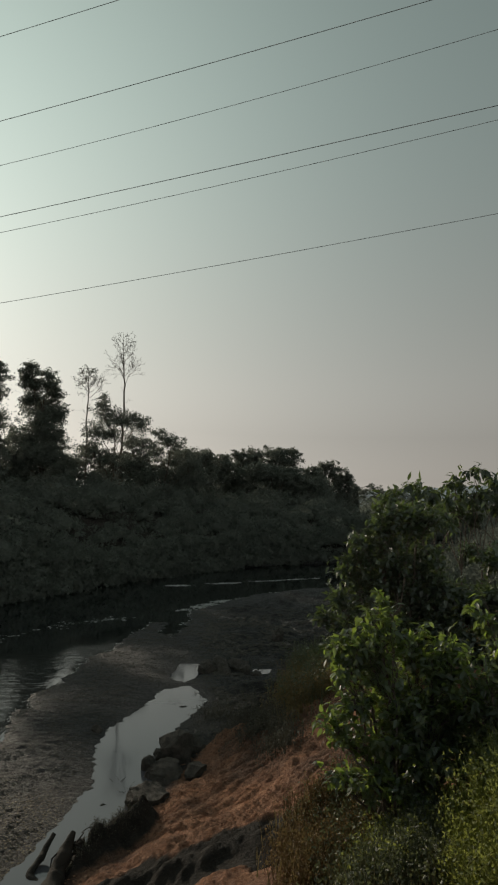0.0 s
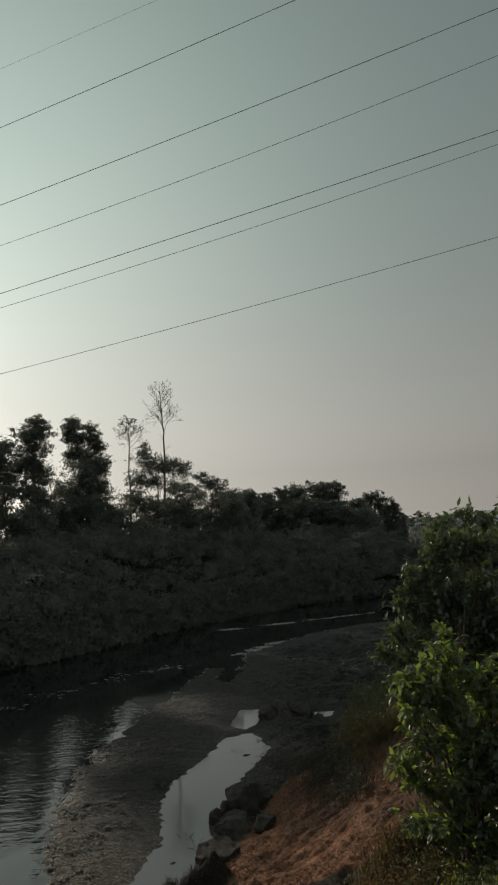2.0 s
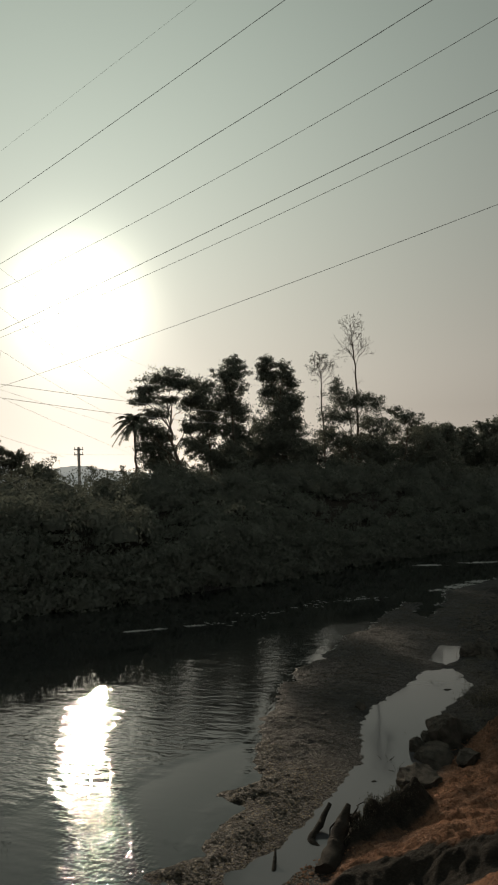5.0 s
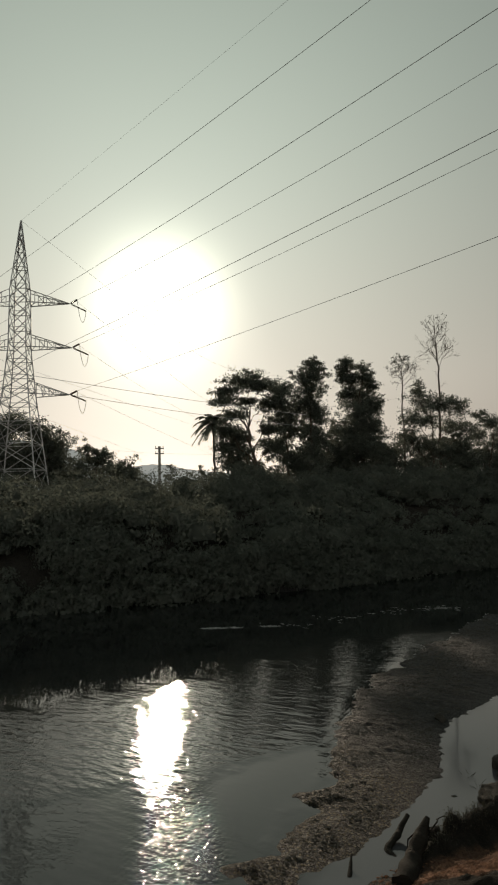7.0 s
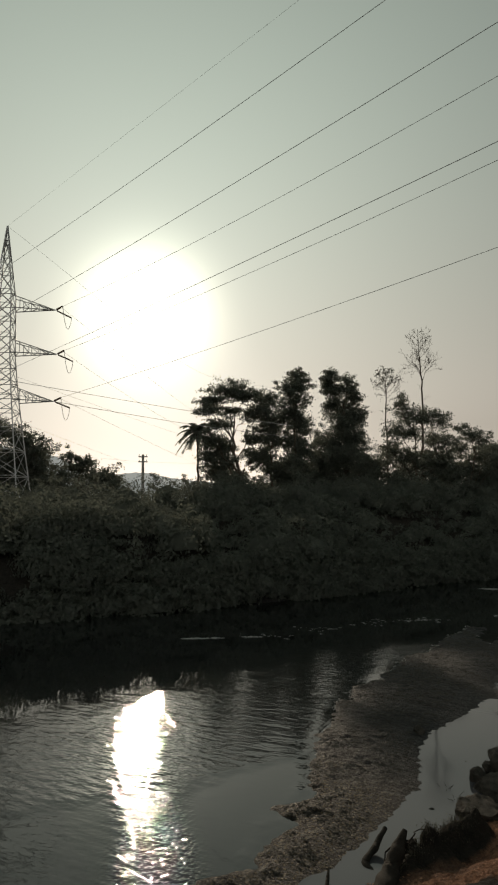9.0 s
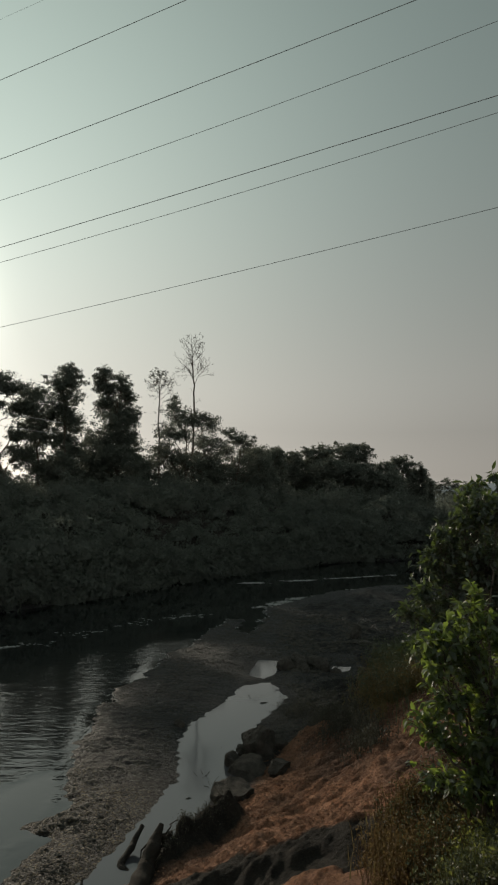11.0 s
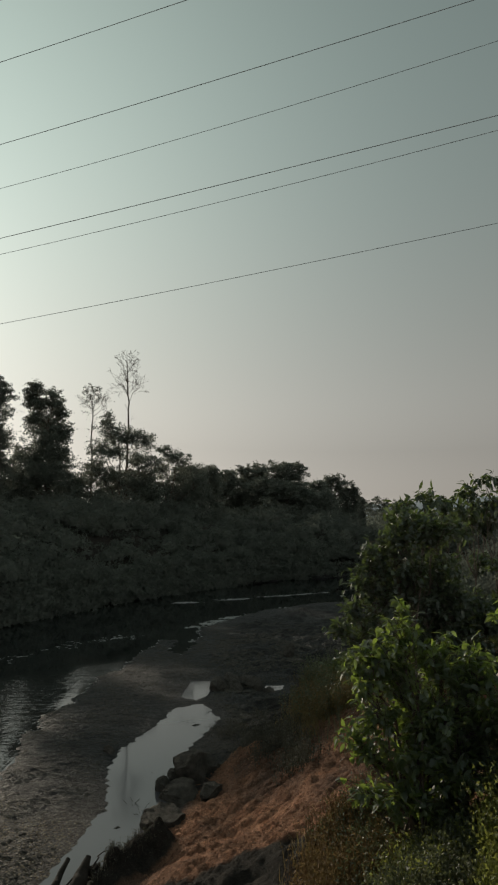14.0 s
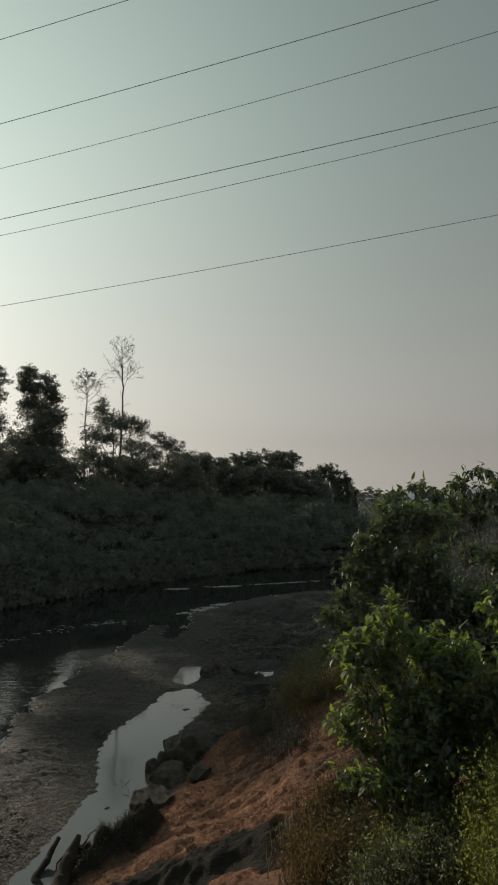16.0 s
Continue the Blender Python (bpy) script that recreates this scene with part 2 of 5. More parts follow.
def ground_material():
    """Wet mud, orange laterite soil and dry grass ground, laid by zone."""
    m, nt, b = shader("ground")

    def zone(name):
        a = nt.nodes.new("ShaderNodeAttribute")
        a.attribute_name = name
        return a.outputs["Fac"]

    big, mid = noise_tex(nt, 0.5, 5, 0.6), noise_tex(nt, 3.0, 6, 0.7)
    fine = noise_tex(nt, 16, 6, 0.75)
    grit = noise_tex(nt, 38, 4, 0.7, (0.7, 1.3, 1))
    streak = noise_tex(nt, 4.5, 6, 0.72, (0.6, 1.9, 1))
    mud = ramp(nt, streak, [(0.34, (0.011, 0.0112, 0.0118)), (0.5, (0.032, 0.0318, 0.0318)), (0.7, (0.088, 0.085, 0.08))])
    mud = mix_rgb(nt, ramp(nt, grit, [(0.52, (0, 0, 0)), (0.66, (0.7, 0.7, 0.7))]), mud, (0.13, 0.125, 0.115))
    mud = mix_rgb(nt, ramp(nt, fine, [(0.36, (0.85, 0.85, 0.85)), (0.5, (0, 0, 0))]), mud, (0.009, 0.009, 0.009))
    mud = mix_rgb(nt, ramp(nt, noise_tex(nt, 0.9, 4, 0.65, (0.7, 1.5, 1)), [(0.4, (0.6, 0.6, 0.6)), (0.6, (0, 0, 0))]), mud, (0.022, 0.021, 0.02))
    # small round gravel, brown with algae
    co = nt.nodes.new("ShaderNodeTexCoord")
    cell = nt.nodes.new("ShaderNodeTexVoronoi")
    cell.inputs["Scale"].default_value = 17.0
    nt.links.new(co.outputs["Object"], cell.inputs["Vector"])
    tone = nt.nodes.new("ShaderNodeSeparateColor")
    nt.links.new(cell.outputs["Color"], tone.inputs[0])
    pebble = ramp(nt, tone.outputs[0], [(0.0, (0.016, 0.013, 0.009)), (0.55, (0.05, 0.04, 0.023)), (1.0, (0.12, 0.095, 0.055))])
    pebble = mix_rgb(nt, ramp(nt, cell.outputs["Distance"], [(0.35, (0, 0, 0)), (0.62, (0.9, 0.9, 0.9))]), pebble, (0.012, 0.011, 0.009))
    mud = mix_rgb(nt, zone("gravel"), mud, pebble)
    soil = ramp(nt, mid, [(0.3, (0.17, 0.082, 0.05)), (0.48, (0.37, 0.18, 0.105)), (0.75, (0.52, 0.28, 0.17))])
    soil = mix_rgb(nt, ramp(nt, big, [(0.42, (0.85, 0.85, 0.85)), (0.56, (0, 0, 0))]), soil, (0.26, 0.135, 0.083))
    soil = mix_rgb(nt, ramp(nt, fine, [(0.38, (0.9, 0.9, 0.9)), (0.54, (0, 0, 0))]), soil, (0.13, 0.066, 0.042))
    soil = mix_rgb(nt, ramp(nt, grit, [(0.56, (0, 0, 0)), (0.7, (0.6, 0.6, 0.6))]), soil, (0.6, 0.35, 0.22))
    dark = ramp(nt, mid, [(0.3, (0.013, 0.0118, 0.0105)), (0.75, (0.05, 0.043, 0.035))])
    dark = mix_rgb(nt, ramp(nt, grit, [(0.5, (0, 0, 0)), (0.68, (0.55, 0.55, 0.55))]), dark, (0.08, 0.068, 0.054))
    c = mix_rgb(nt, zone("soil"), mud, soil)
    # dark earth, and the shade painted on the scarp's face
    c = mix_rgb(nt, zone("humus_shade"), c, dark)
    nt.links.new(c, b.inputs["Base Color"])
    wet = nt.nodes.new("ShaderNodeMapRange")
    wet.inputs["To Min"].default_value, wet.inputs["To Max"].default_value = 0.97, 0.74
    # a film of water stands in the hollows of the wet mud
    film = nt.nodes.new("ShaderNodeMath")
    film.operation = 'MULTIPLY'
    nt.links.new(ramp(nt, noise_tex(nt, 13, 4, 0.65), [(0.45, (0.75, 0.75, 0.75)), (0.62, (1.75, 1.75, 1.75))]), film.inputs[0])
    nt.links.new(zone("wet"), film.inputs[1])
    wet.clamp = False
    nt.links.new(film.outputs[0], wet.inputs["Value"])
    nt.links.new(wet.outputs[0], b.inputs["Roughness"])
    b.inputs["Specular IOR Level"].default_value = 0.22

    def plus(x, y, op='ADD'):
        n = nt.nodes.new("ShaderNodeMath")
        n.operation = op
        for i, v in enumerate((x, y)):
            if isinstance(v, float):
                n.inputs[i].default_value = v
            else:
                nt.links.new(v, n.inputs[i])
        return n.outputs[0]

    # clods and crumbs: coarser relief over the fine grain, and the round backs of the gravel
    relief = plus(plus(fine, streak), plus(noise_tex(nt, 7.5, 6, 0.72), plus(grit, 0.5, 'MULTIPLY')))
    relief = plus(relief, plus(plus(cell.outputs["Distance"], -0.6, 'MULTIPLY'), zone("gravel"), 'MULTIPLY'))
    bump(nt, b, relief, 1.0, 0.075)
    return m


GROUND = ground_material()


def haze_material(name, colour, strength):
    """Far hills seen through haze: light scattered by the air is painted in as surface emission."""
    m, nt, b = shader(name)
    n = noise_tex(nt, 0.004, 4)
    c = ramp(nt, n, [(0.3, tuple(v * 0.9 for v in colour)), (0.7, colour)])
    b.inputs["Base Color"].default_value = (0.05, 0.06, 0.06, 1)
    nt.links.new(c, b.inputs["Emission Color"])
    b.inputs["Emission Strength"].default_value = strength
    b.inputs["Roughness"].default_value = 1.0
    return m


# ---- mesh helpers ----
def mesh_from(name, chunks, mats, smooth=True):
    """One mesh out of (vertices, faces) arrays; the faces of a chunk all have the same number of corners."""
    me = bpy.data.meshes.new(name)
    vs, loops, starts, totals, slots, nv, nl = [], [], [], [], [], 0, 0
    for ch in chunks:
        v, f = np.asarray(ch[0], float).reshape(-1, 3), np.asarray(ch[1], np.int64)
        if len(f) == 0:
            continue
        vs.append(v)
        loops.append((f + nv).ravel())
        k = f.shape[1]
        starts.append(nl + np.arange(len(f)) * k)
        totals.append(np.full(len(f), k))
        slots.append(np.full(len(f), ch[2] if len(ch) > 2 else 0))
        nv, nl = nv + len(v), nl + f.size
    vs, loops = np.concatenate(vs), np.concatenate(loops)
    starts, totals, slots = np.concatenate(starts), np.concatenate(totals), np.concatenate(slots)
    me.vertices.add(len(vs))
    me.vertices.foreach_set("co", vs.ravel().astype(np.float32))
    me.loops.add(len(loops))
    me.loops.foreach_set("vertex_index", loops.astype(np.int32))
    me.polygons.add(len(starts))
    me.polygons.foreach_set("loop_start", starts.astype(np.int32))
    me.polygons.foreach_set("loop_total", totals.astype(np.int32))
    for m in mats:
        me.materials.append(m)
    me.polygons.foreach_set("material_index", slots.astype(np.int32))
    me.polygons.foreach_set("use_smooth", np.full(len(starts), smooth))
    me.update(calc_edges=True)
    me.validate()
    return me


def part(name, chunks, mat, parent, label="", smooth=True, at=None):
    me = chunks if isinstance(chunks, bpy.types.Mesh) else mesh_from(name, chunks, [mat], smooth)
    ob = new(name, me)
    ob.parent = parent
    if at is not None:
        ob.matrix_basis = at
    return tagged(ob, label)


def thing(name, where, label, category, group="", kind=""):
    ob = new(name)
    ob.location = where
    return tagged(ob, label, category, group, kind)


def solid(name, chunks, mat, where, label, category, group="", kind="", smooth=True):
    ob = new(name, mesh_from(name, chunks, [mat], smooth))
    ob.location = where
    return tagged(ob, label, category, group, kind)


def tube(points, radii, sides=6):
    """A tapered tube along a path."""
    p = np.asarray(points, float)
    r = np.broadcast_to(np.asarray(radii, float), len(p))
    t = np.gradient(p, axis=0)
    t /= np.linalg.norm(t, axis=1)[:, None] + 1e-12
    ref = np.where(np.abs(t[:, 2:3]) > 0.9, [[1.0, 0, 0]], [[0, 0, 1.0]])
    a = np.cross(t, ref)
    a /= np.linalg.norm(a, axis=1)[:, None] + 1e-12
    b = np.cross(t, a)
    ang = np.linspace(0, 2 * np.pi, sides, endpoint=False)
    ring = a[:, None] * np.cos(ang)[None, :, None] + b[:, None] * np.sin(ang)[None, :, None]
    v = (p[:, None] + ring * r[:, None, None]).reshape(-1, 3)
    i = np.arange(len(p) - 1)[:, None] * sides + np.arange(sides)[None]
    j = np.arange(len(p) - 1)[:, None] * sides + (np.arange(sides)[None] + 1) % sides
    f = np.stack([i, j, j + sides, i + sides], -1).reshape(-1, 4)
    return v, f


def box(x0, y0, z0, x1, y1, z1):
    v = np.array([(x, y, z) for z in (z0, z1) for y in (y0, y1) for x in (x0, x1)])
    return v, np.array([(0, 2, 3, 1), (4, 5, 7, 6), (0, 1, 5, 4), (2, 6, 7, 3), (0, 4, 6, 2), (1, 3, 7, 5)])


def strut(a, b, w):
    """An angle-iron member: an L-shaped bar from a to b."""
    a, b = np.asarray(a, float), np.asarray(b, float)
    t = (b - a) / np.linalg.norm(b - a)
    ref = np.array([0, 0, 1.0]) if abs(t[2]) < 0.9 else np.array([1.0, 0, 0])
    u = np.cross(t, ref)
    u /= np.linalg.norm(u)
    n = np.cross(t, u)
    k = w * 0.2
    sec = [(0, 0), (w, 0), (w, k), (k, k), (k, w), (0, w)]
    v = np.array([e + u * (x - w / 3) + n * (y - w / 3) for e in (a, b) for x, y in sec])
    f = [(i, (i + 1) % 6, (i + 1) % 6 + 6, i + 6) for i in range(6)]
    return v, np.array(f)


def leaves(pos, r, length, width, droop=0.0, facing=None, upright=0.0, normal=None):
    """Small rhombic leaf blades with a fold, at every place in pos."""
    n = len(pos)
    d = r.normal(size=(n, 3))
    d[:, 2] = d[:, 2] * (1 - 0.5 * upright) - droop + upright
    if facing is not None:
        d += facing
    d /= np.linalg.norm(d, axis=1)[:, None]
    if normal is not None:
        # blades that lie like shingles on the surface of a bush
        d = d - normal * (d * normal).sum(1)[:, None] * 0.92
        d /= np.linalg.norm(d, axis=1)[:, None]
        u = np.cross(d, normal + 0.2 * r.normal(size=(n, 3)))
    else:
        u = np.cross(d, r.normal(size=(n, 3)))
    u /= np.linalg.norm(u, axis=1)[:, None]
    w = np.cross(d, u)
    ln = length * r.uniform(0.6, 1.3, (n, 1))
    wd = width * r.uniform(0.7, 1.2, (n, 1))
    mid = pos + d * ln * 0.45
    v = np.stack([pos, mid + u * wd * 0.5 + w * wd * 0.15, pos + d * ln, mid - u * wd * 0.5 + w * wd * 0.15], 1).reshape(-1, 3)
    f = np.arange(4 * n).reshape(n, 4)
    return v, f


def broad_leaves(pos, d, r, length, width):
    """Larger leaves: a pointed oval, folded along the midrib and arched, six faces each."""
    n = len(pos)
    d = d / np.linalg.norm(d, axis=1)[:, None]
    up = np.array([[0, 0, 1.0]]) + 0.45 * r.normal(size=(n, 3))
    u = np.cross(d, up)
    u /= np.linalg.norm(u, axis=1)[:, None] + 1e-9
    w = np.cross(u, d)
    ln, wd = length * r.uniform(0.65, 1.25, (n, 1)), width * r.uniform(0.75, 1.15, (n, 1))
    rows = []
    for s, k, dip in ((0.28, 0.46, 0.02), (0.62, 0.40, -0.07)):
        mid = pos + d * ln * s + w * ln * dip
        rows += [mid + u * wd * k + w * wd * 0.14, mid, mid - u * wd * k + w * wd * 0.14]
    tip = pos + d * ln - w * ln * 0.2
    v = np.stack([pos] + rows + [tip], 1)
    tri = np.array([(0, 1, 2), (0, 2, 3), (1, 4, 5), (1, 5, 2), (2, 5, 6), (2, 6, 3), (4, 7, 5), (5, 7, 6)])
    base = np.arange(n)[:, None, None] * 8
    return v.reshape(-1, 3), (tri[None] + base).reshape(-1, 3)

# ---- the lie of the land ----
# plan in metres: x to the right, y ahead, water level at z = 0
SPIT = [(-5.2, 3.0), (-5.2, 9.3), (-6.25, 9.75), (-5.5, 10.5), (-5.85, 11.4), (-5.5, 12.35), (-6.2, 12.65), (-5.75, 13.8), (-6.15, 14.8), (-6.55, 16.2), (-6.95, 17.4), (-7.2, 19.0), (-7.2, 21.0),
        (-7.1, 23.8), (-6.8, 26.5), (-6.1, 29.5), (-5.9, 33.3), (-5.3, 35.4), (-4.7, 35.3), (-4.3, 32.3), (-3.7, 31.6), (-3.4, 35.3),
        (-3.3, 39.5), (-1.5, 43.7), (0.9, 47.0), (4.8, 50.2), (14, 52), (40, 56), (90, 60), (90, -60), (-5.2, -60)]
POOL = [(-3.6, 20.0), (-2.9, 22.8), (-2.1, 23.2), (-1.3, 21.5), (-1.7, 20.2), (-2.3, 18.3), (-2.0, 17.2), (-2.3, 16.0), (-1.95, 14.9),
        (-2.35, 14.4), (-2.3, 13.6), (-2.8, 12.9), (-3.3, 12.3), (-3.35, 11.3), (-3.9, 10.3), (-4.6, 9.3), (-4.9, 10.2), (-4.3, 11.3), (-4.1, 12.2),
        (-3.85, 13.1), (-3.6, 15.0), (-4.0, 17.2), (-4.1, 18.9)]
PUDDLE = [(-2.95, 24.2), (-2.8, 26.6), (-1.6, 26.2), (-1.9, 24.6), (-2.3, 23.8)]
PUDDLE_SMALL = [(0.2, 24.7), (0.3, 25.5), (1.0, 25.6), (0.9, 24.9)]
TOE = [(-8, -30), (-6.5, -6), (-5.0, 4), (-3.3, 10.8), (-2.35, 13.3), (-1.9, 15.2), (-1.2, 17.5), (0.2, 19.6), (2.0, 24), (4.2, 31), (7.5, 42), (13, 56), (30, 80), (70, 120)]
FAR_SHORE = [(-140, -90), (-60, -8), (-30, 26.5), (-23, 34), (-18, 41), (-14.5, 48), (-9.5, 57), (-4, 64), (1, 69), (9, 73), (25, 79), (60, 95), (160, 180)]


def land(x, y, rough=True):
    """Height of the ground, and its zones (soil, humus and painted shade, wet)."""
    x, y = np.asarray(x, float), np.asarray(y, float)
    wob = 0.3 * fbm(x * 0.9, y * 0.9, 4, 3) + 0.16 * fbm(x * 3.5, y * 3.5, 3, 8)
    near = np.exp(-(np.hypot(x, y) / 45) ** 2)
    spit = poly_distance(x, y, SPIT) + wob * (1 + np.abs(y) / 40)
    mud = np.clip(spit * 0.22, -0.9, 0.1) + 0.03 * step(0.3, 2.5, spit)
    ripple = 0.04 * fbm(x * 1.2 + 0.4 * y, y * 2.9, 4, 11) + 0.03 * fbm(x * 2.8, y * 5.5, 3, 23)
    # trodden, crumbled mud away from the water's edge
    ripple = ripple + step(0.3, 1.2, spit) * (0.03 * fbm(x * 3.2 - 0.5 * y, y * 6.0, 3, 83) + 0.03 * fbm(x * 7, y * 10, 2, 85) - 0.03 * np.abs(fbm(x * 1.7, y * 4.0, 3, 89)))
    # the flat beyond the pool is lumpy and trodden
    lump = (0.3 * np.maximum(fbm(x * 0.8, y * 0.7, 4, 13), -0.1) + 0.16 * fbm(x * 2.2, y * 2.2, 4, 17) + 0.1 * np.abs(fbm(x * 1.4, y * 3.0, 4, 15))) * step(-3.0, -0.5, x + 0.02 * (y - 18)) * step(16.5, 20, y) * step(0.8, 3.0, spit)
    mud = mud + ripple * step(-0.1, 0.4, spit) * near + lump
    mud = np.maximum(mud, 0.014 * step(0.35, 0.8, spit) + np.where(spit > 0.35, 0, -9))
    pool = np.maximum(np.maximum(poly_distance(x, y, POOL), poly_distance(x, y, PUDDLE)), poly_distance(x, y, PUDDLE_SMALL))
    pool = pool + 0.15 * fbm(x * 0.9, y * 0.9, 4, 3) + 0.04 * fbm(x * 3.5, y * 3.5, 3, 8)
    mud = np.minimum(mud, np.maximum(-pool * 0.13, -0.22) + 0.25 * ripple)
    toe = line_distance(x, y, TOE)
    d = np.maximum(toe + 0.35 * fbm(x * 0.6, y * 0.6, 3, 31), 0)
    bank = np.interp(d, [0, 0.5, 1, 2, 4, 6, 8.5, 12, 30, 200], [0, 0.22, 0.42, 0.78, 1.65, 2.65, 3.9, 4.7, 5.2, 6.5])
    far_along = step(14, 40, y)
    bank = bank * (1 - far_along) + far_along * np.interp(d, [0, 1, 3, 6, 10, 15, 200], [0, 0.15, 0.6, 2.0, 3.8, 4.8, 6.5])
    stand = step(6.5, 1.0, np.hypot(x * 0.8, y))
    bank = bank * (1 - stand) + stand * 4.85
    clod = 0.18 * fbm(x * 0.9, y * 0.9, 3, 41) + step(7, 9.2, y) * step(27, 21, y) * (0.12 * fbm(x * 0.9 + 0.3 * y, y * 2.0, 4, 43) + 0.09 * (1 - np.abs(fbm(x * 1.8 - 0.4 * y, y * 5.2, 4, 47, 0.65))) ** 3 + 0.07 * fbm(x * 6, y * 9, 2, 49))
    # a broken scarp where the slope has slipped, its face towards the road
    scarp = -line_distance(x, y, [(-3.4, 10.1), (-1.6, 10.25), (0.0, 9.9), (1.2, 9.5), (3.0, 9.0)]) + 0.2 * fbm(x * 1.6, y * 1.6, 3, 37) + 0.24
    fade = step(0.1, 0.9, d) * step(3.2, 1.8, x)
    bank = bank + fade * (0.24 * step(-0.4, 0.25, scarp) * np.exp(-np.maximum(scarp, 0) / 2.2) - 0.14 * np.exp(-np.maximum(-scarp, 0) / 0.8) * step(0.2, -0.2, scarp))
    # a ridge of dark earth and roots along the near end of the pool
    scarp_face = np.exp(-((scarp + 0.05) / 0.45) ** 4) * fade
    bank = bank + scarp_face * (0.045 * fbm(x * 5, y * 5, 3, 57, 0.7) + 0.04 * fbm(x * 10, y * 10, 2, 58))
    ridge = np.exp(-(line_distance(x, y, [(-3.15, 11.75), (-2.6, 12.3), (-2.0, 12.8)]) / 0.34) ** 2) * step(-3.7, -3.2, x) * step(-1.5, -2.0, x)
    bank = bank + ridge * (0.46 + 0.28 * fbm(x * 4, y * 4, 3, 53))
    # small steps where the bank has slumped
    ledge = 0.16 * vnoise(x * 0.5, y * 0.5 + bank * 1.2, 51)
    bank = bank + (clod * (1 - 0.75 * scarp_face) + ledge) * step(0.0, 0.7, d) * np.where(toe > -1, 1, 0) * (0.35 + 0.65 * near)
    z = np.where(toe > 0, np.maximum(mud, bank), mud)
    far = -line_distance(x, y, FAR_SHORE) + 0.8 * fbm(x * 0.25, y * 0.25, 3, 61)
    rise = np.interp(far, [-1, 0, 1, 3, 8, 12, 21, 40, 400], [-0.9, 0, 0.8, 2.3, 5.2, 6.3, 7.2, 8.2, 10])
    rise = rise + 0.35 * fbm(x * 0.15, y * 0.15, 3, 67) * step(2, 10, far)
    # lower under the sun's side and where the wood stands, and sinking to low fields beyond the bend
    rise = rise - step(3, 9, far) * (0.9 * step(-22, -32, x) + 1.3 * step(-12, -3, x))
    rise = rise * (1 - 0.55 * step(9, 20, x) * step(2, 8, far))
    z = np.where(far > -0.8, np.maximum(rise, -0.9), z)
    soil = step(0.05, 0.5, d) * (toe > 0) * (1 - step(24, 30, y)) * (1 - 0.8 * step(7.5, 10.5, d))
    soil = soil * (1 - 0.55 * step(0.05, 0.5, fbm(x * 0.5, y * 0.5, 3, 71)))
    humus_shade = np.maximum(step(0.2, 2, far), step(6.5, 9.5, d) * (toe > 0))
    humus_shade = np.maximum(humus_shade, step(0.04, 0.2, ridge))
    # shade of the scarp's face, painted in with the dark soil colour
    humus_shade = np.maximum(humus_shade, step(0.15, 0.5, scarp_face + 0.25 * fbm(x * 3.5, y * 3.5, 3, 59)))
    humus_shade = np.maximum(humus_shade, 0.5 * step(16.3, 18.5, y + 0.5 * x) * (toe > 0) * step(-0.25, 0.25, fbm(x * 0.7, y * 0.7, 3, 77)))
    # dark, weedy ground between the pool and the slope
    humus_shade = np.maximum(humus_shade, 0.3 * step(-2.4, -1.2, toe + 0.8 * fbm(x * 0.8, y * 0.8, 3, 79)) * step(16.2, 17.5, y) * step(25.5, 22.5, y) * step(2.2, 0.8, toe))
    humus_shade = np.maximum(humus_shade, step(24, 30, y) * (toe > 0) * step(0.5, 3, d))
    wet = (1 - step(0.05, 0.35, z)) * (1 - humus_shade)
    return z, soil, humus_shade, wet


def spaced(cuts):
    """Coordinates whose spacing widens from the near ground to the horizon."""
    out = []
    for a, b, s in cuts:
        out.append(np.linspace(a, b, max(2, int(round((b - a) / s)) + 1))[:-1])
    return np.concatenate(out + [[cuts[-1][1]]])


def sheet(xs, ys):
    gx, gy = np.meshgrid(xs, ys)
    nx, ny = len(xs), len(ys)
    i = (np.arange(ny - 1)[:, None] * nx + np.arange(nx - 1)[None]).ravel()
    return gx.ravel(), gy.ravel(), np.stack([i, i + 1, i + nx + 1, i + nx], 1)


def add_ground():
    xs = spaced([(-4000, -800, 800), (-800, -150, 130), (-150, -60, 10), (-60, -12, 1.6), (-12, -8, 0.5), (-8, 3.5, 0.05), (3.5, 8, 0.12), (8, 20, 0.6),
                 (20, 60, 3), (60, 200, 14), (200, 800, 120), (800, 4000, 800)])
    ys = spaced([(-3000, -200, 700), (-200, -20, 20), (-20, -8, 1.5), (-8, 4, 0.25), (4, 9, 0.12), (9, 18, 0.046), (18, 25, 0.06), (25, 40, 0.12), (40, 56, 0.3), (56, 90, 1.2), (90, 200, 6),
                 (200, 800, 60), (800, 4000, 640)])
    x, y, f = sheet(xs, ys)
    z, soil, humus_shade, wet = land(x, y)
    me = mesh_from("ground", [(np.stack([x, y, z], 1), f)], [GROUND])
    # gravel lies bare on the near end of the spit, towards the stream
    gravel = step(16.5, 12.5, y + 0.9 * (x + 5.5) + 2.2 * fbm(x * 0.8, y * 0.8, 4, 93)) * (1 - soil) * (1 - humus_shade) * step(-3.0, -4.0, x)
    for name, val in (("soil", soil), ("humus_shade", humus_shade), ("wet", wet), ("gravel", gravel)):
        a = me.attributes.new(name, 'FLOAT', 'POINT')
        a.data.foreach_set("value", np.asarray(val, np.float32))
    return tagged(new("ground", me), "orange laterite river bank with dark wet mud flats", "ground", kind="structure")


ground = add_ground()


def height(x, y):
    return float(land(np.array([x]), np.array([y]))[0][0])


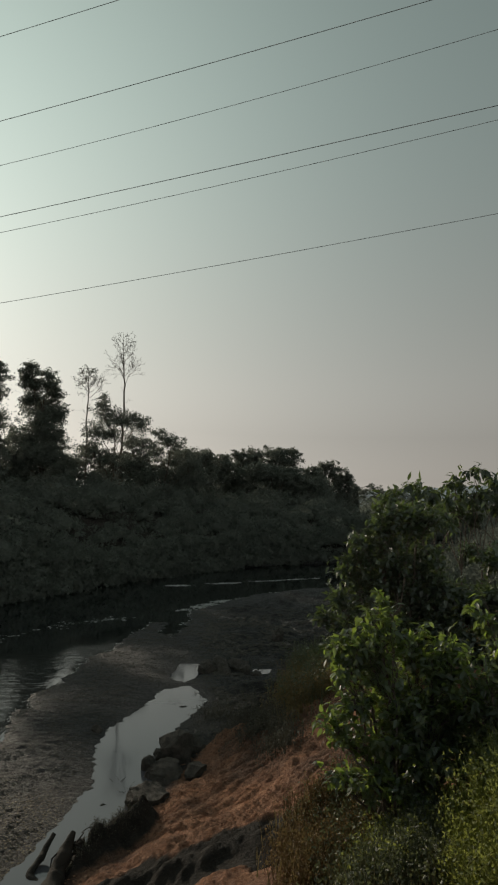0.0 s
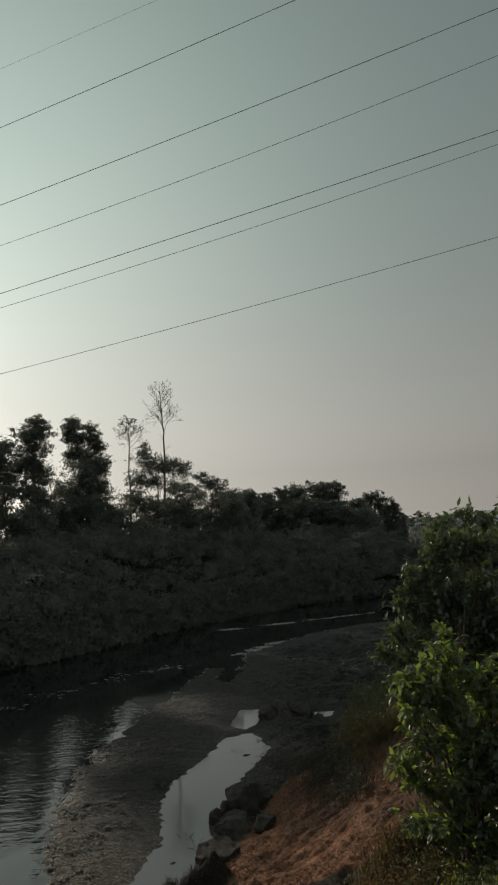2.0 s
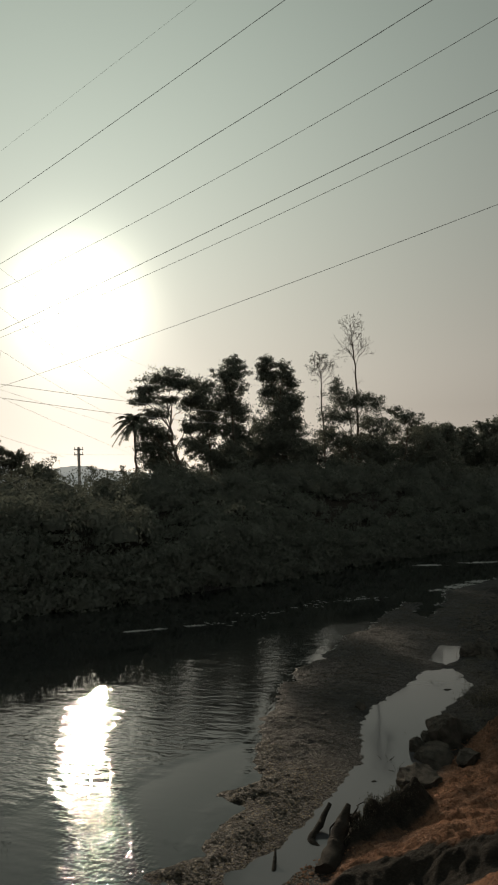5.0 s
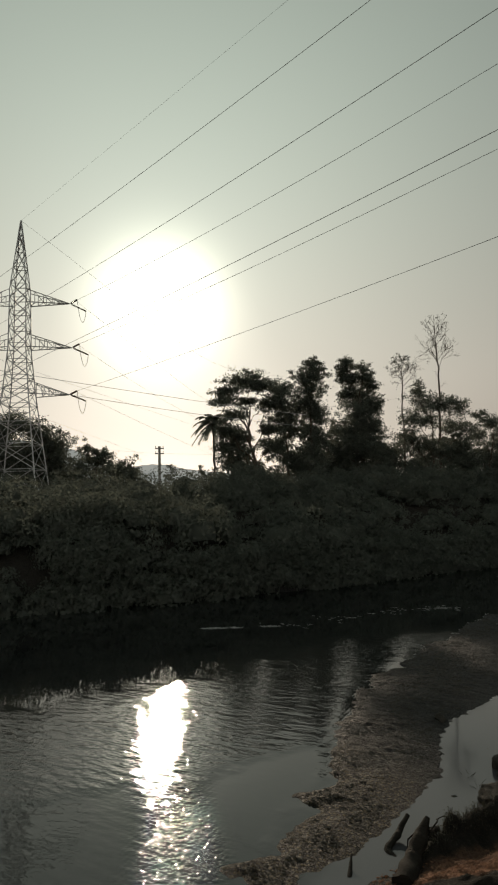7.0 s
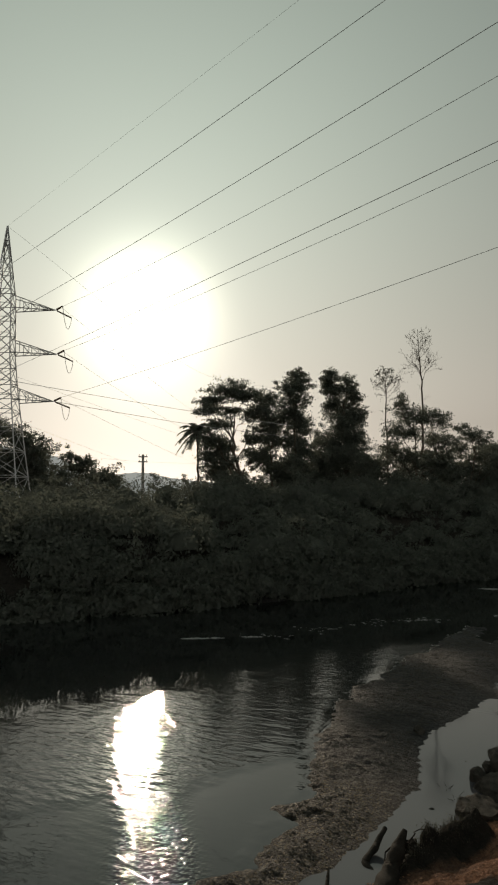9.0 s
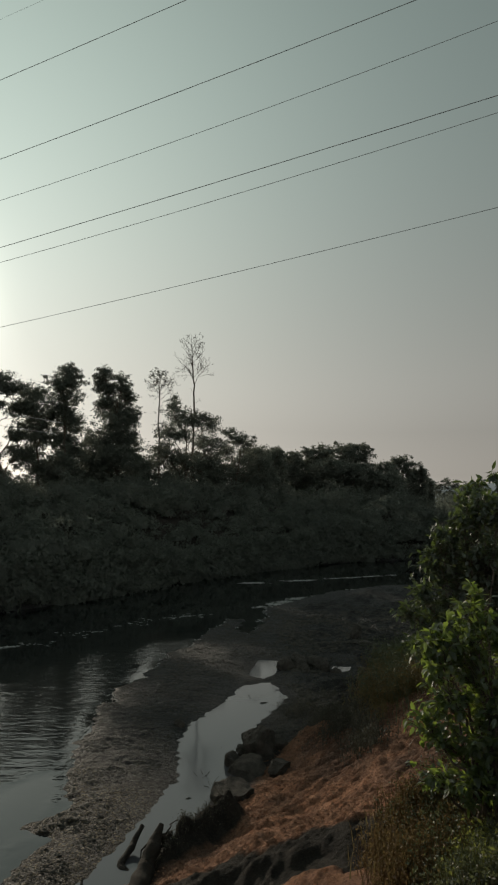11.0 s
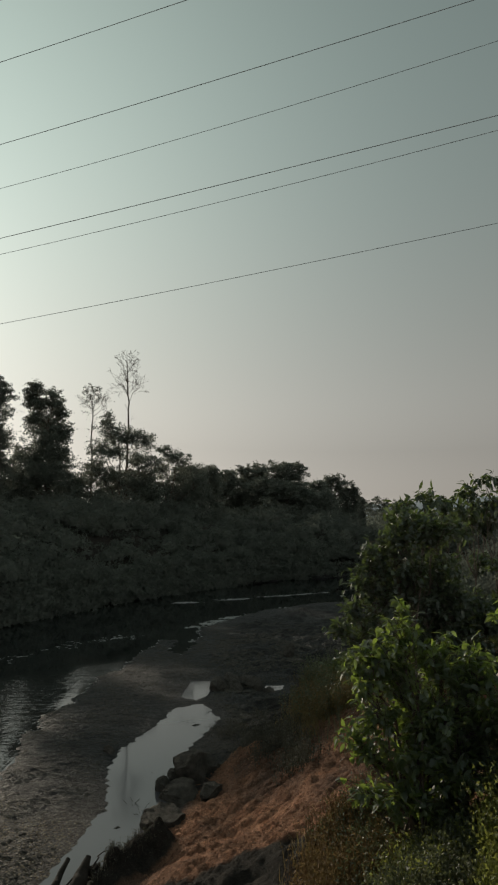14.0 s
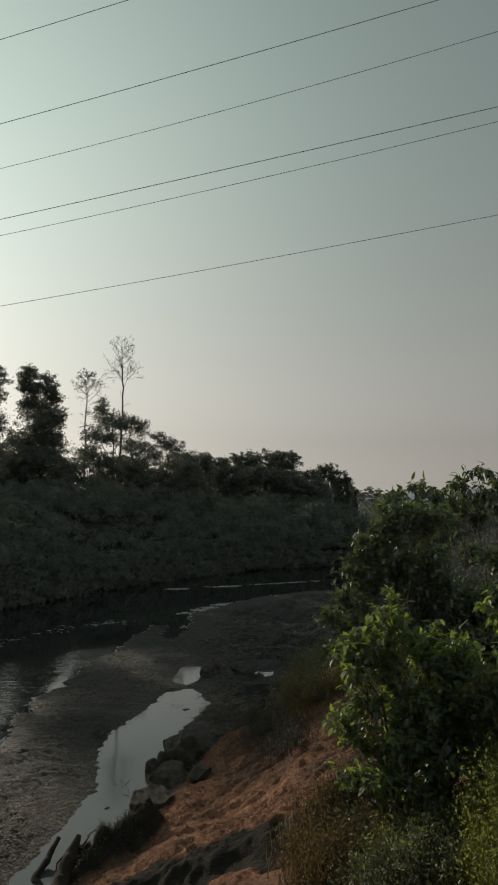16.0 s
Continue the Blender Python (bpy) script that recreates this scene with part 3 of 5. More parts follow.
def add_water():
    xs = spaced([(-700, -60, 80), (-60, -12, 1.0), (-12, -5, 0.12), (-5, 3, 0.5), (3, 60, 3), (60, 500, 60)])
    ys = spaced([(-400, -10, 60), (-10, 5, 3), (5, 15, 0.12), (15, 60, 0.4), (60, 100, 4), (100, 500, 80)])
    x, y, f = sheet(xs, ys)
    me = mesh_from("water", [(np.stack([x, y, 0 * x], 1), f)], [WATER])
    # still in the pools behind the spit and in the slack water beside it, rippled in the stream
    spit = poly_distance(x, y, SPIT)
    rip = step(0.2, -0.6, spit)
    edge = 0.5 * fbm(x * 0.9, y * 0.9, 4, 19)
    lee = poly_distance(x, y, [(-5.0, 5.0), (-6.6, 16.2), (-7.0, 15.6), (-7.7, 13.6), (-8.3, 12.2), (-7.4, 10.8), (-6.3, 9.6), (-5.8, 5.0)]) + edge
    rip = rip * (1 - 0.93 * step(-0.3, 0.3, lee))
    slick = poly_distance(x, y, [(-24, 4.0), (-11.6, 8.9), (-10.5, 10.5), (-9.9, 11.6), (-8.6, 10.4), (-7.4, 8.8), (-5.0, 4.0)]) + edge
    rip = rip * (1 - 0.75 * step(-0.3, 0.3, slick))
    # beyond a wandering line the water lies smooth under the far bank
    rip = rip * (1 - 0.95 * step(-0.8, 0.9, 1.8 * fbm(x * 0.55, y * 0.55, 4, 29) - line_distance(x, y, [(-60, -4), (-17.5, 13.6), (-15.2, 15.6), (-13.9, 18.6), (-12.4, 21.3), (-10.8, 25.0), (-8.5, 29.0), (-4, 34), (20, 48)])))
    bar = poly_distance(x, y, [(-9.7, 12.0), (-8.4, 12.4), (-7.4, 11.0), (-6.3, 9.9), (-5.7, 8.2), (-7.0, 7.9), (-8.3, 10.0)]) + 0.6 * edge
    for name, val in (("ripple", np.maximum(rip, 0.04)), ("shoal", step(-0.2, 0.3, bar))):
        a = me.attributes.new(name, 'FLOAT', 'POINT')
        a.data.foreach_set("value", np.asarray(val, np.float32))
    a = me.attributes.new("silt_sheen", 'FLOAT', 'POINT')
    a.data.foreach_set("value", step(0.6, 1.2, spit).astype(np.float32))
    return tagged(new("water", me), "dark rippled river water with still pools", "water", kind="structure")


water = add_water()


# ---- distance ----
def add_hills():
    # haze painted as glow: brighter on the sun's side, dimmer to the right
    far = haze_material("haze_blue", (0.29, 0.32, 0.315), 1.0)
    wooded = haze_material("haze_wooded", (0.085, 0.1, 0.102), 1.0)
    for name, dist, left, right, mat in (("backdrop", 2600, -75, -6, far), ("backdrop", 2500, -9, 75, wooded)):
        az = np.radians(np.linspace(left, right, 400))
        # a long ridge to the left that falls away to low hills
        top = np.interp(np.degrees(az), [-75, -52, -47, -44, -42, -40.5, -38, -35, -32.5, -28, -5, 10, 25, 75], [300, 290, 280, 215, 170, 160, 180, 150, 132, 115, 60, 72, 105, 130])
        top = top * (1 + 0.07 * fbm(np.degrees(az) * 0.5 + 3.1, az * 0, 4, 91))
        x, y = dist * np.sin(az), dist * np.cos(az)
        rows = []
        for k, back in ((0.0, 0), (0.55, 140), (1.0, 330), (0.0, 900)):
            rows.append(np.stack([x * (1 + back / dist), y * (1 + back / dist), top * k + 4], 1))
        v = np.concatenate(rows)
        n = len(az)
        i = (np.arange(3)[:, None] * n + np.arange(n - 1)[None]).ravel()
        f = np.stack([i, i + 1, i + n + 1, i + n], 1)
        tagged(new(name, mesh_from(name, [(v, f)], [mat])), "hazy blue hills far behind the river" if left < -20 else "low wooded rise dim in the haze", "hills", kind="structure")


add_hills()


# ---- trees ----
def limb(r, start, end, r0, r1, wander=0.08, n=8, sag=0.0):
    t = np.linspace(0, 1, n)[:, None]
    start, end = np.asarray(start, float), np.asarray(end, float)
    ln = np.linalg.norm(end - start)
    off = np.cumsum(r.normal(size=(n, 3)), axis=0) * wander * ln / n ** 0.5
    off -= t * off[-1]
    p = start * (1 - t) + end * t + off * np.sin(np.pi * t)
    p[:, 2] += sag * ln * np.sin(np.pi * t[:, 0])
    return p, r0 + (r1 - r0) * t[:, 0] ** 0.8


def clump(r, c, rad, count):
    """Places for leaves in an uneven cloud: denser to the outside, with gaps."""
    d = r.normal(size=(count, 3))
    d /= np.linalg.norm(d, axis=1)[:, None]
    k = r.uniform(0, 1, count) ** 0.45
    lump = 1 + 0.35 * np.sin(d[:, 0] * 5 + c[0]) * np.sin(d[:, 1] * 4 + c[1] * 2) + 0.25 * np.sin(d[:, 2] * 6 + c[2])
    return np.asarray(c) + d * (k * lump)[:, None] * np.asarray(rad)


def side_axes(az):
    """Right-hand and away directions for things seen in the direction az."""
    a = radians(az)
    return np.array([math.cos(a), -math.sin(a), 0]), np.array([math.sin(a), math.cos(a), 0])


def place(az, dist):
    return dist * math.sin(radians(az)), dist * math.cos(radians(az))


def leafy_tree(seed, az, dist, clumps, label, trunk_r=0.2, leaf=0.26, density=1.0, leaf_mat=None, bark=None, fork=0.35, lean=0.0, twigs=5, name="tree", depth=0.9, group="", far=1.36):
    """A tree of the far bank, or of the near one if far is 1: trunk, limbs that reach into the clumps, and a crown of single leaves.
    clumps: (side, height above the foot, half width, half height)."""
    r = rng(seed)
    x, y = place(az, dist * far)
    z = height(x, y) - 0.1
    side, away = side_axes(az)
    ob = thing(name, (x, y, z), label, "tree", group)
    if far > 1:
        clumps = [(c[0] * far, (c[1] + 0.28) * far + 6.5 - z, c[2] * far, c[3] * far) for c in clumps]
        leaf, trunk_r = leaf * 1.08, trunk_r * 1.2
    top = max(c[1] for c in clumps)
    crown_x = sum(c[0] for c in clumps) / len(clumps)
    trunk_top = side * (crown_x * 0.4 + lean) + np.array([0, 0, top * 0.8])
    p, rad = limb(r, (0, 0, 0), trunk_top, trunk_r, trunk_r * 0.25, 0.07, 12)
    rad[0] *= 1.5
    part("trunk", [tube(p, rad, 8)], bark or BARK, ob)
    wood, pos = [], []
    for c in clumps:
        c = (c[0], c[1], c[2] * 1.12, c[3] * 1.15)
        cx = side * c[0] + away * r.uniform(-1, 1) * depth * (c[2] + 0.4) + np.array([0, 0, c[1]])
        low = min(0.9, max(fork, (c[1] - 1.2 * abs(c[0]) - c[3]) / (top * 0.8)))
        k = min(len(p) - 2, int(low * (len(p) - 1)))
        q, qr = limb(r, p[k], cx, rad[k] * 0.6, 0.03, 0.12, 8, 0.08)
        part("limb", [tube(q, qr, 6)], bark or BARK, ob)
        for _ in range(twigs):
            e = clump(r, cx, (c[2], c[2], c[3]), 1)[0]
            w, wr = limb(r, q[r.integers(4, 8)], e, 0.035, 0.012, 0.15, 5)
            wood.append(tube(w, wr, 3))
            pos.append(clump(r, e, (c[2] * 0.35, c[2] * 0.35, c[3] * 0.35), int(18 * density)))
        count = int(density * 900 * (c[2] * c[3] + 0.15) * (0.26 / leaf) ** 2)
        sub = max(7, int(count / 30))
        for e in clump(r, cx, (c[2] * 1.1, c[2], c[3] * 1.1), sub):
            k = r.uniform(0.25, 0.55)
            pos.append(clump(r, e, (k * c[2] ** 0.6, k * c[2] ** 0.6, 0.7 * k * c[3] ** 0.6), int(count / sub)))
    tagged(part("twig_work", wood, bark or BARK, ob), kind="stuff")
    pos = np.concatenate(pos)
    part("crown", [leaves(pos, r, leaf, leaf * 0.55, 0.2)], leaf_mat or LEAF_FAR, ob, smooth=False)
    return ob


def bare_tree(seed, az, dist, top, fan, half, label, r0=0.16, leafy=0):
    """A leafless tree: a tall straight stem that opens, between the heights fan and top, into an oval of fine forked twigs."""
    r = rng(seed)
    x, y = place(az, dist)
    z = height(x, y) - 0.1
    top, fan = top - z, fan - z
    ob = thing("bare_tree", (x, y, z), label, "tree")
    p, rad = limb(r, (0, 0, 0), (0.15, 0, top * 0.985), r0, 0.014, 0.02, 24)
    rad = np.interp(p[:, 2], [0, fan, top], [r0, r0 * 0.5, 0.012])
    part("trunk", [tube(p, rad, 8)], BARK, ob)
    twigs, tips = [], []

    def grow(a, d, ln, rd, level):
        d = d / np.linalg.norm(d)
        q, qr = limb(r, a, a + d * ln, rd, rd * 0.45, 0.09, 7, -0.03)
        twigs.append(tube(q, qr, 3))
        if level == 0:
            tips.append(q[-1])
            return
        for i in range(r.integers(3, 6)):
            k = r.integers(2, 7)
            nd = d + r.normal(size=3) * 0.5 + np.array([0, 0, 0.14])
            grow(q[k], nd, ln * r.uniform(0.4, 0.62), max(0.011, qr[k] * 0.6), level - 1)

    tall = top - fan
    for i in range(17):
        k = (i / 16) ** 1.1 * 0.86
        a = np.array([np.interp(fan + k * tall, p[:, 2], p[:, j]) for j in range(3)])
        ang = i * 2.4 + r.uniform(-0.4, 0.4)
        # the widest boughs leave low and reach up; those near the tip are short
        out = 1.25 * half * (1.0 - 0.7 * k) * r.uniform(0.7, 1.0)
        up = tall * (1 - k) * 0.36 + 0.2 * out
        d = np.array([math.cos(ang) * out, math.sin(ang) * out, up])
        grow(a, d, np.linalg.norm(d) * 0.8, 0.04 * (1 - 0.5 * k), 3)
    for k in (0.6, 0.72, 0.84, 0.93):
        # a few weak shoots lower on the stem
        a = np.array([np.interp(fan * k, p[:, 2], p[:, j]) for j in range(3)])
        ang = r.uniform(0, 6.28)
        grow(a, np.array([math.cos(ang), math.sin(ang), 0.7]), 0.5 * half, 0.02, 1)
    tagged(part("twig_work", twigs, BARK, ob, "fine leafless twigs"), kind="stuff")
    if leafy:
        pick = [tips[i] for i in r.permutation(len(tips))[:len(tips) // 2]]
        pos = np.concatenate([clump(r, t, (0.2, 0.2, 0.18), leafy) for t in pick])
        part("leaves", [leaves(pos, r, 0.2, 0.11)], LEAF_FAR, ob, smooth=False)
    return ob


def palm_tree(seed, az, dist, tall, label):
    r = rng(seed)
    x, y = place(az, dist * 1.36)
    z = height(x, y) - 0.1
    tall = (tall + 0.5) * 1.36 + 6.5 - z
    ob = thing("palm_tree", (x, y, z), label, "palm tree")
    p, rad = limb(r, (0, 0, 0), (-0.4, 0, tall), 0.17, 0.13, 0.03, 24)
    rad = rad * (1 + 0.10 * (np.arange(24) % 2))
    part("trunk", [tube(p, rad, 10)], BARK, ob)
    for i in range(30):
        ang, rise = i * 2.399, 1.25 - 2.0 * (i / 29) ** 1.1
        ln = r.uniform(2.5, 3.2)
        out = np.array([math.cos(ang), math.sin(ang), 0])
        t = np.linspace(0, 1, 14)
        rib = p[-1] + out * (ln * t * math.cos(rise * 0.75))[:, None] + np.array([0, 0, 1.0]) * (ln * t * math.sin(rise * 0.9) - 0.55 * ln * t ** 2.2)[:, None]
        across = np.cross(out, [0, 0, 1])
        v, f = [], []
        for k in range(2, 14):
            tang = rib[k] - rib[k - 1]
            tang /= np.linalg.norm(tang)
            for s in (-1, 1):
                for half in (0.0, 0.5):
                    a = rib[k] - (rib[k] - rib[k - 1]) * half
                    d = tang * 0.75 + across * s * 0.8 + np.array([0, 0, -0.35 + 0.1 * r.normal()])
                    d /= np.linalg.norm(d)
                    l2 = 0.8 * (1 - 0.55 * abs(t[k] - 0.45))
                    w = tang * 0.085
                    n = len(v)
                    v += [a - w, a + w, a + d * l2 * 0.6 + w * 0.8, a + d * l2, a + d * l2 * 0.6 - w * 0.8]
                    f.append((n, n + 1, n + 2, n + 3, n + 4))
        part("frond", [tube(rib, np.linspace(0.03, 0.008, 14), 4), (np.array(v), np.array(f))], LEAF_FAR, ob, smooth=False)
    return ob


leafy_tree(101, -28.2, 58, [(-1.0, 11.0, 1.9, 0.7), (-2.9, 9.9, 1.3, 0.55), (0.4, 10.3, 1.2, 0.6), (-3.4, 8.9, 0.9, 0.4), (-1.2, 9.0, 1.2, 0.4), (0.9, 8.8, 1.0, 0.55), (-2.3, 7.6, 1.2, 0.45),
                            (-3.0, 6.2, 1.2, 0.7), (-1.9, 5.6, 1.1, 0.7), (0.9, 6.6, 0.9, 0.7), (-3.0, 4.6, 1.3, 0.8), (-1.6, 4.2, 1.1, 0.7), (1.2, 4.6, 0.9, 1.0), (-2.6, 3.2, 1.3, 0.7),
                            (-1.2, 2.4, 1.2, 0.6)],
           "spreading umbrella-crowned tree with airy layered dark foliage", 0.27, 0.24, 1.3, fork=0.12, lean=-0.8, twigs=6)
leafy_tree(102, -25.6, 59, [(0.0, 10.4, 1.3, 0.9), (-0.5, 9.0, 1.3, 1.0), (0.6, 8.0, 1.3, 1.0), (0, 6.6, 1.5, 1.2), (-0.4, 4.8, 1.2, 1.0), (0.5, 3.2, 1.2, 1.0)],
           "dense dark leafy tree among taller trees", 0.2, 0.26, 1.0)
leafy_tree(103, -23.2, 58, [(0.2, 12.4, 0.75, 0.55), (0.5, 11.4, 1.0, 0.7), (-0.5, 10.9, 0.9, 0.7), (0.1, 9.8, 1.0, 0.9), (-0.2, 8.6, 1.1, 0.9), (0.4, 7.5, 1.2, 0.9),
                            (-0.4, 6.3, 1.3, 0.9), (0.5, 5.2, 1.5, 0.9), (0.0, 3.8, 1.4, 1.0), (-0.9, 2.6, 1.2, 0.8), (1.0, 2.4, 1.2, 0.9)],
           "tall narrow tree with a dark column of climbing foliage", 0.22, 0.25, 1.25, fork=0.2)
leafy_tree(104, -18.6, 60, [(-1.3, 12.7, 0.8, 0.6), (-1.7, 11.7, 0.7, 0.7), (-0.7, 11.3, 0.9, 0.8), (0.5, 11.4, 0.7, 0.7), (0.8, 10.3, 0.9, 0.8), (-1.2, 9.7, 0.9, 0.8), (0.0, 9.0, 1.3, 1.0),
                            (1.1, 8.3, 0.9, 0.8), (-0.4, 7.4, 1.5, 1.0), (0.8, 6.4, 1.4, 1.0), (-1.2, 5.8, 1.4, 1.0), (0.2, 4.6, 1.9, 1.2), (-2.0, 3.8, 1.3, 1.1), (1.8, 3.4, 1.3, 1.1), (0, 2.2, 2.2, 1.2)],
           "tall tree smothered in dark climbing foliage, forked at the top", 0.26, 0.25, 1.3, fork=0.2)
leafy_tree(105, -21.2, 62, [(0.4, 6.4, 0.8, 0.7), (-0.3, 5.0, 1.0, 0.9), (0.3, 3.2, 1.4, 1.2)], "low leafy tree filling a gap between taller ones", 0.14)
leafy_tree(106, -12.6, 60, [(-1.0, 9.8, 0.8, 0.8), (-0.7, 8.6, 1.0, 0.8), (0.5, 8.2, 1.0, 0.7), (1.6, 8.0, 1.1, 0.7), (2.6, 7.5, 1.0, 0.7), (-1.6, 7.0, 1.0, 0.9), (0.0, 6.6, 1.2, 0.8),
                            (2.0, 6.2, 1.2, 0.8), (3.0, 5.6, 1.0, 0.8), (-1.8, 5.0, 1.1, 1.0), (-0.4, 4.4, 1.0, 0.8), (1.2, 3.8, 1.2, 0.9), (2.8, 3.6, 1.4, 1.0), (-1.4, 2.8, 1.5, 1.0)],
           "open-crowned tree with many thin stems and small leaves", 0.17, 0.22, 0.62, fork=0.1, twigs=7)
leafy_tree(107, -7.9, 62, [(-0.6, 7.3, 0.8, 0.4), (0.3, 6.4, 1.1, 0.6), (1.2, 6.0, 1.0, 0.6), (2.4, 5.2, 1.1, 0.7), (-0.8, 5.2, 1.3, 0.8), (0.8, 4.4, 1.5, 0.9), (2.6, 3.8, 1.2, 0.9), (-0.6, 3.2, 1.6, 1.0), (1.4, 2.4, 1.8, 1.0)],
           "small feathery tree leaning towards the river", 0.14, 0.2, 0.6, fork=0.1, lean=0.6, twigs=7)
bare_tree(108, -11.85, 83, 30.4, 22.9, 2.2, "tall leafless tree with a fan of pale twigs", 0.2)
bare_tree(109, -14.9, 81.6, 24.9, 20.6, 1.6, "slender half-bare tree with sparse leaves", 0.14, leafy=1)
palm_tree(110, -32.2, 60, 7.1, "slim date palm with drooping fronds on the far bank")
leafy_tree(111, -49.0, 63, [(-1.0, 7.2, 1.6, 0.9), (1.2, 6.4, 1.4, 0.9), (-2.6, 6.4, 1.6, 1.0), (2.4, 5.0, 1.2, 1.0), (0, 4.6, 2.0, 1.2), (-2, 3.0, 2, 1.2), (2, 2.6, 1.8, 1.2)],
           "round leafy tree at the foot of a pylon", 0.2, 0.26, 1.5)
leafy_tree(112, -43.3, 66, [(-0.6, 5.0, 1.0, 0.6), (0.9, 4.6, 1.1, 0.6), (0, 3.8, 1.7, 0.8), (1.9, 3.2, 1.1, 0.6), (3.6, 2.6, 1.2, 0.6), (-1.6, 3.0, 1.2, 0.9), (0.2, 2.2, 1.8, 0.9)],
           "small rounded tree on the far bank", 0.15)
leafy_tree(113, -36.4, 105, [(0, 5.6, 0.9, 0.5), (0.4, 4.6, 0.9, 0.6), (-0.4, 3.4, 0.9, 0.8)], "thin sapling behind a utility pole", 0.08, 0.24, 0.35)
leafy_tree(114, -33.6, 95, [(0, 4.4, 0.6, 0.7), (0.2, 3.2, 0.7, 0.8)], "thin sapling on the far bank", 0.07, 0.24, 0.4)
# the wooded bend of the river
for seed, az, w, h in ((141, -30.5, 2.4, 2.6), (142, -27.6, 2.4, 3.2), (143, -24.4, 2.4, 4.2), (144, -21.0, 2.6, 5.0), (145, -18.4, 2.6, 5.4), (146, -15.6, 2.4, 5.2), (147, -13.4, 2.4, 4.8), (148, -11.0, 2.4, 4.4),
                       (149, -8.6, 2.4, 3.8), (150, -6.4, 2.4, 3.6), (151, -40.8, 2.4, 3.2), (152, -45.2, 2.6, 4.0), (153, -48.4, 2.8, 6.0), (154, -51.5, 2.8, 5.5)):
    rr = rng(seed)
    leafy_tree(seed, az, 63, [(rr.uniform(-0.8, 0.8) * w, h * k, w * 0.55, 0.9) for k in (0.95, 0.8, 0.62, 0.5, 0.36, 0.22)], "low dense tree in the undergrowth of the far bank", 0.12, 0.28, 0.6, LEAF_SCRUB,
               group="undergrowth of the far bank", depth=1.2, twigs=3)
for seed, az, dist, el, w in ((121, -4.6, 70, 5.4, 2.0), (127, -5.9, 66, 5.6, 1.6), (122, -2.9, 76, 5.0, 2.0), (130, -1.8, 80, 4.5, 2.4), (123, -0.2, 78, 5.45, 2.0), (124, 1.6, 80, 5.6, 2.4), (129, 3.6, 79, 5.5, 1.7),
                              (132, 2.2, 74, 4.3, 3.4), (125, 5.9, 82, 3.8, 1.5), (126, 7.6, 84, 4.15, 1.7), (133, 8.9, 84, 3.1, 1.1), (134, 9.7, 86, 1.9, 0.7), (131, 5.6, 76, 2.9, 3.0)):
    rr = rng(seed)
    h = dist * math.tan(radians(el)) - 0.28
    cl = [(rr.uniform(-0.5, 0.5) * w, h - 0.3 * w, w * 0.5, 0.26 * w), (-0.5 * w, h - 0.46 * w, w * 0.45, 0.3 * w), (0.52 * w, h - 0.5 * w, w * 0.45, 0.3 * w)]
    cl += [(side * rr.uniform(0.2, 0.6) * w, h * k - 0.2 * w, w * rr.uniform(0.42, 0.55), rr.uniform(0.8, 1.1)) for k in (0.8, 0.62, 0.44, 0.26, 0.08, -0.1) for side in (-1, 1)]
    leafy_tree(seed, az, dist, cl, "rounded dark tree in the wood at the river bend", 0.25, 0.34, 0.85, LEAF_FAR, group="wood at the river bend", depth=0.8)
leafy_tree(128, 11.2, 420 / 1.36, [(0, 9.5, 2.5, 1.6), (4, 7.5, 4, 2), (-4, 7.5, 4, 2), (9, 7, 4, 2), (14, 7.5, 4, 2), (-8, 6, 4, 2), (0, 4, 8, 3), (12, 4, 6, 3)], "far trees dim in the haze", 0.3, 0.7, 0.6)


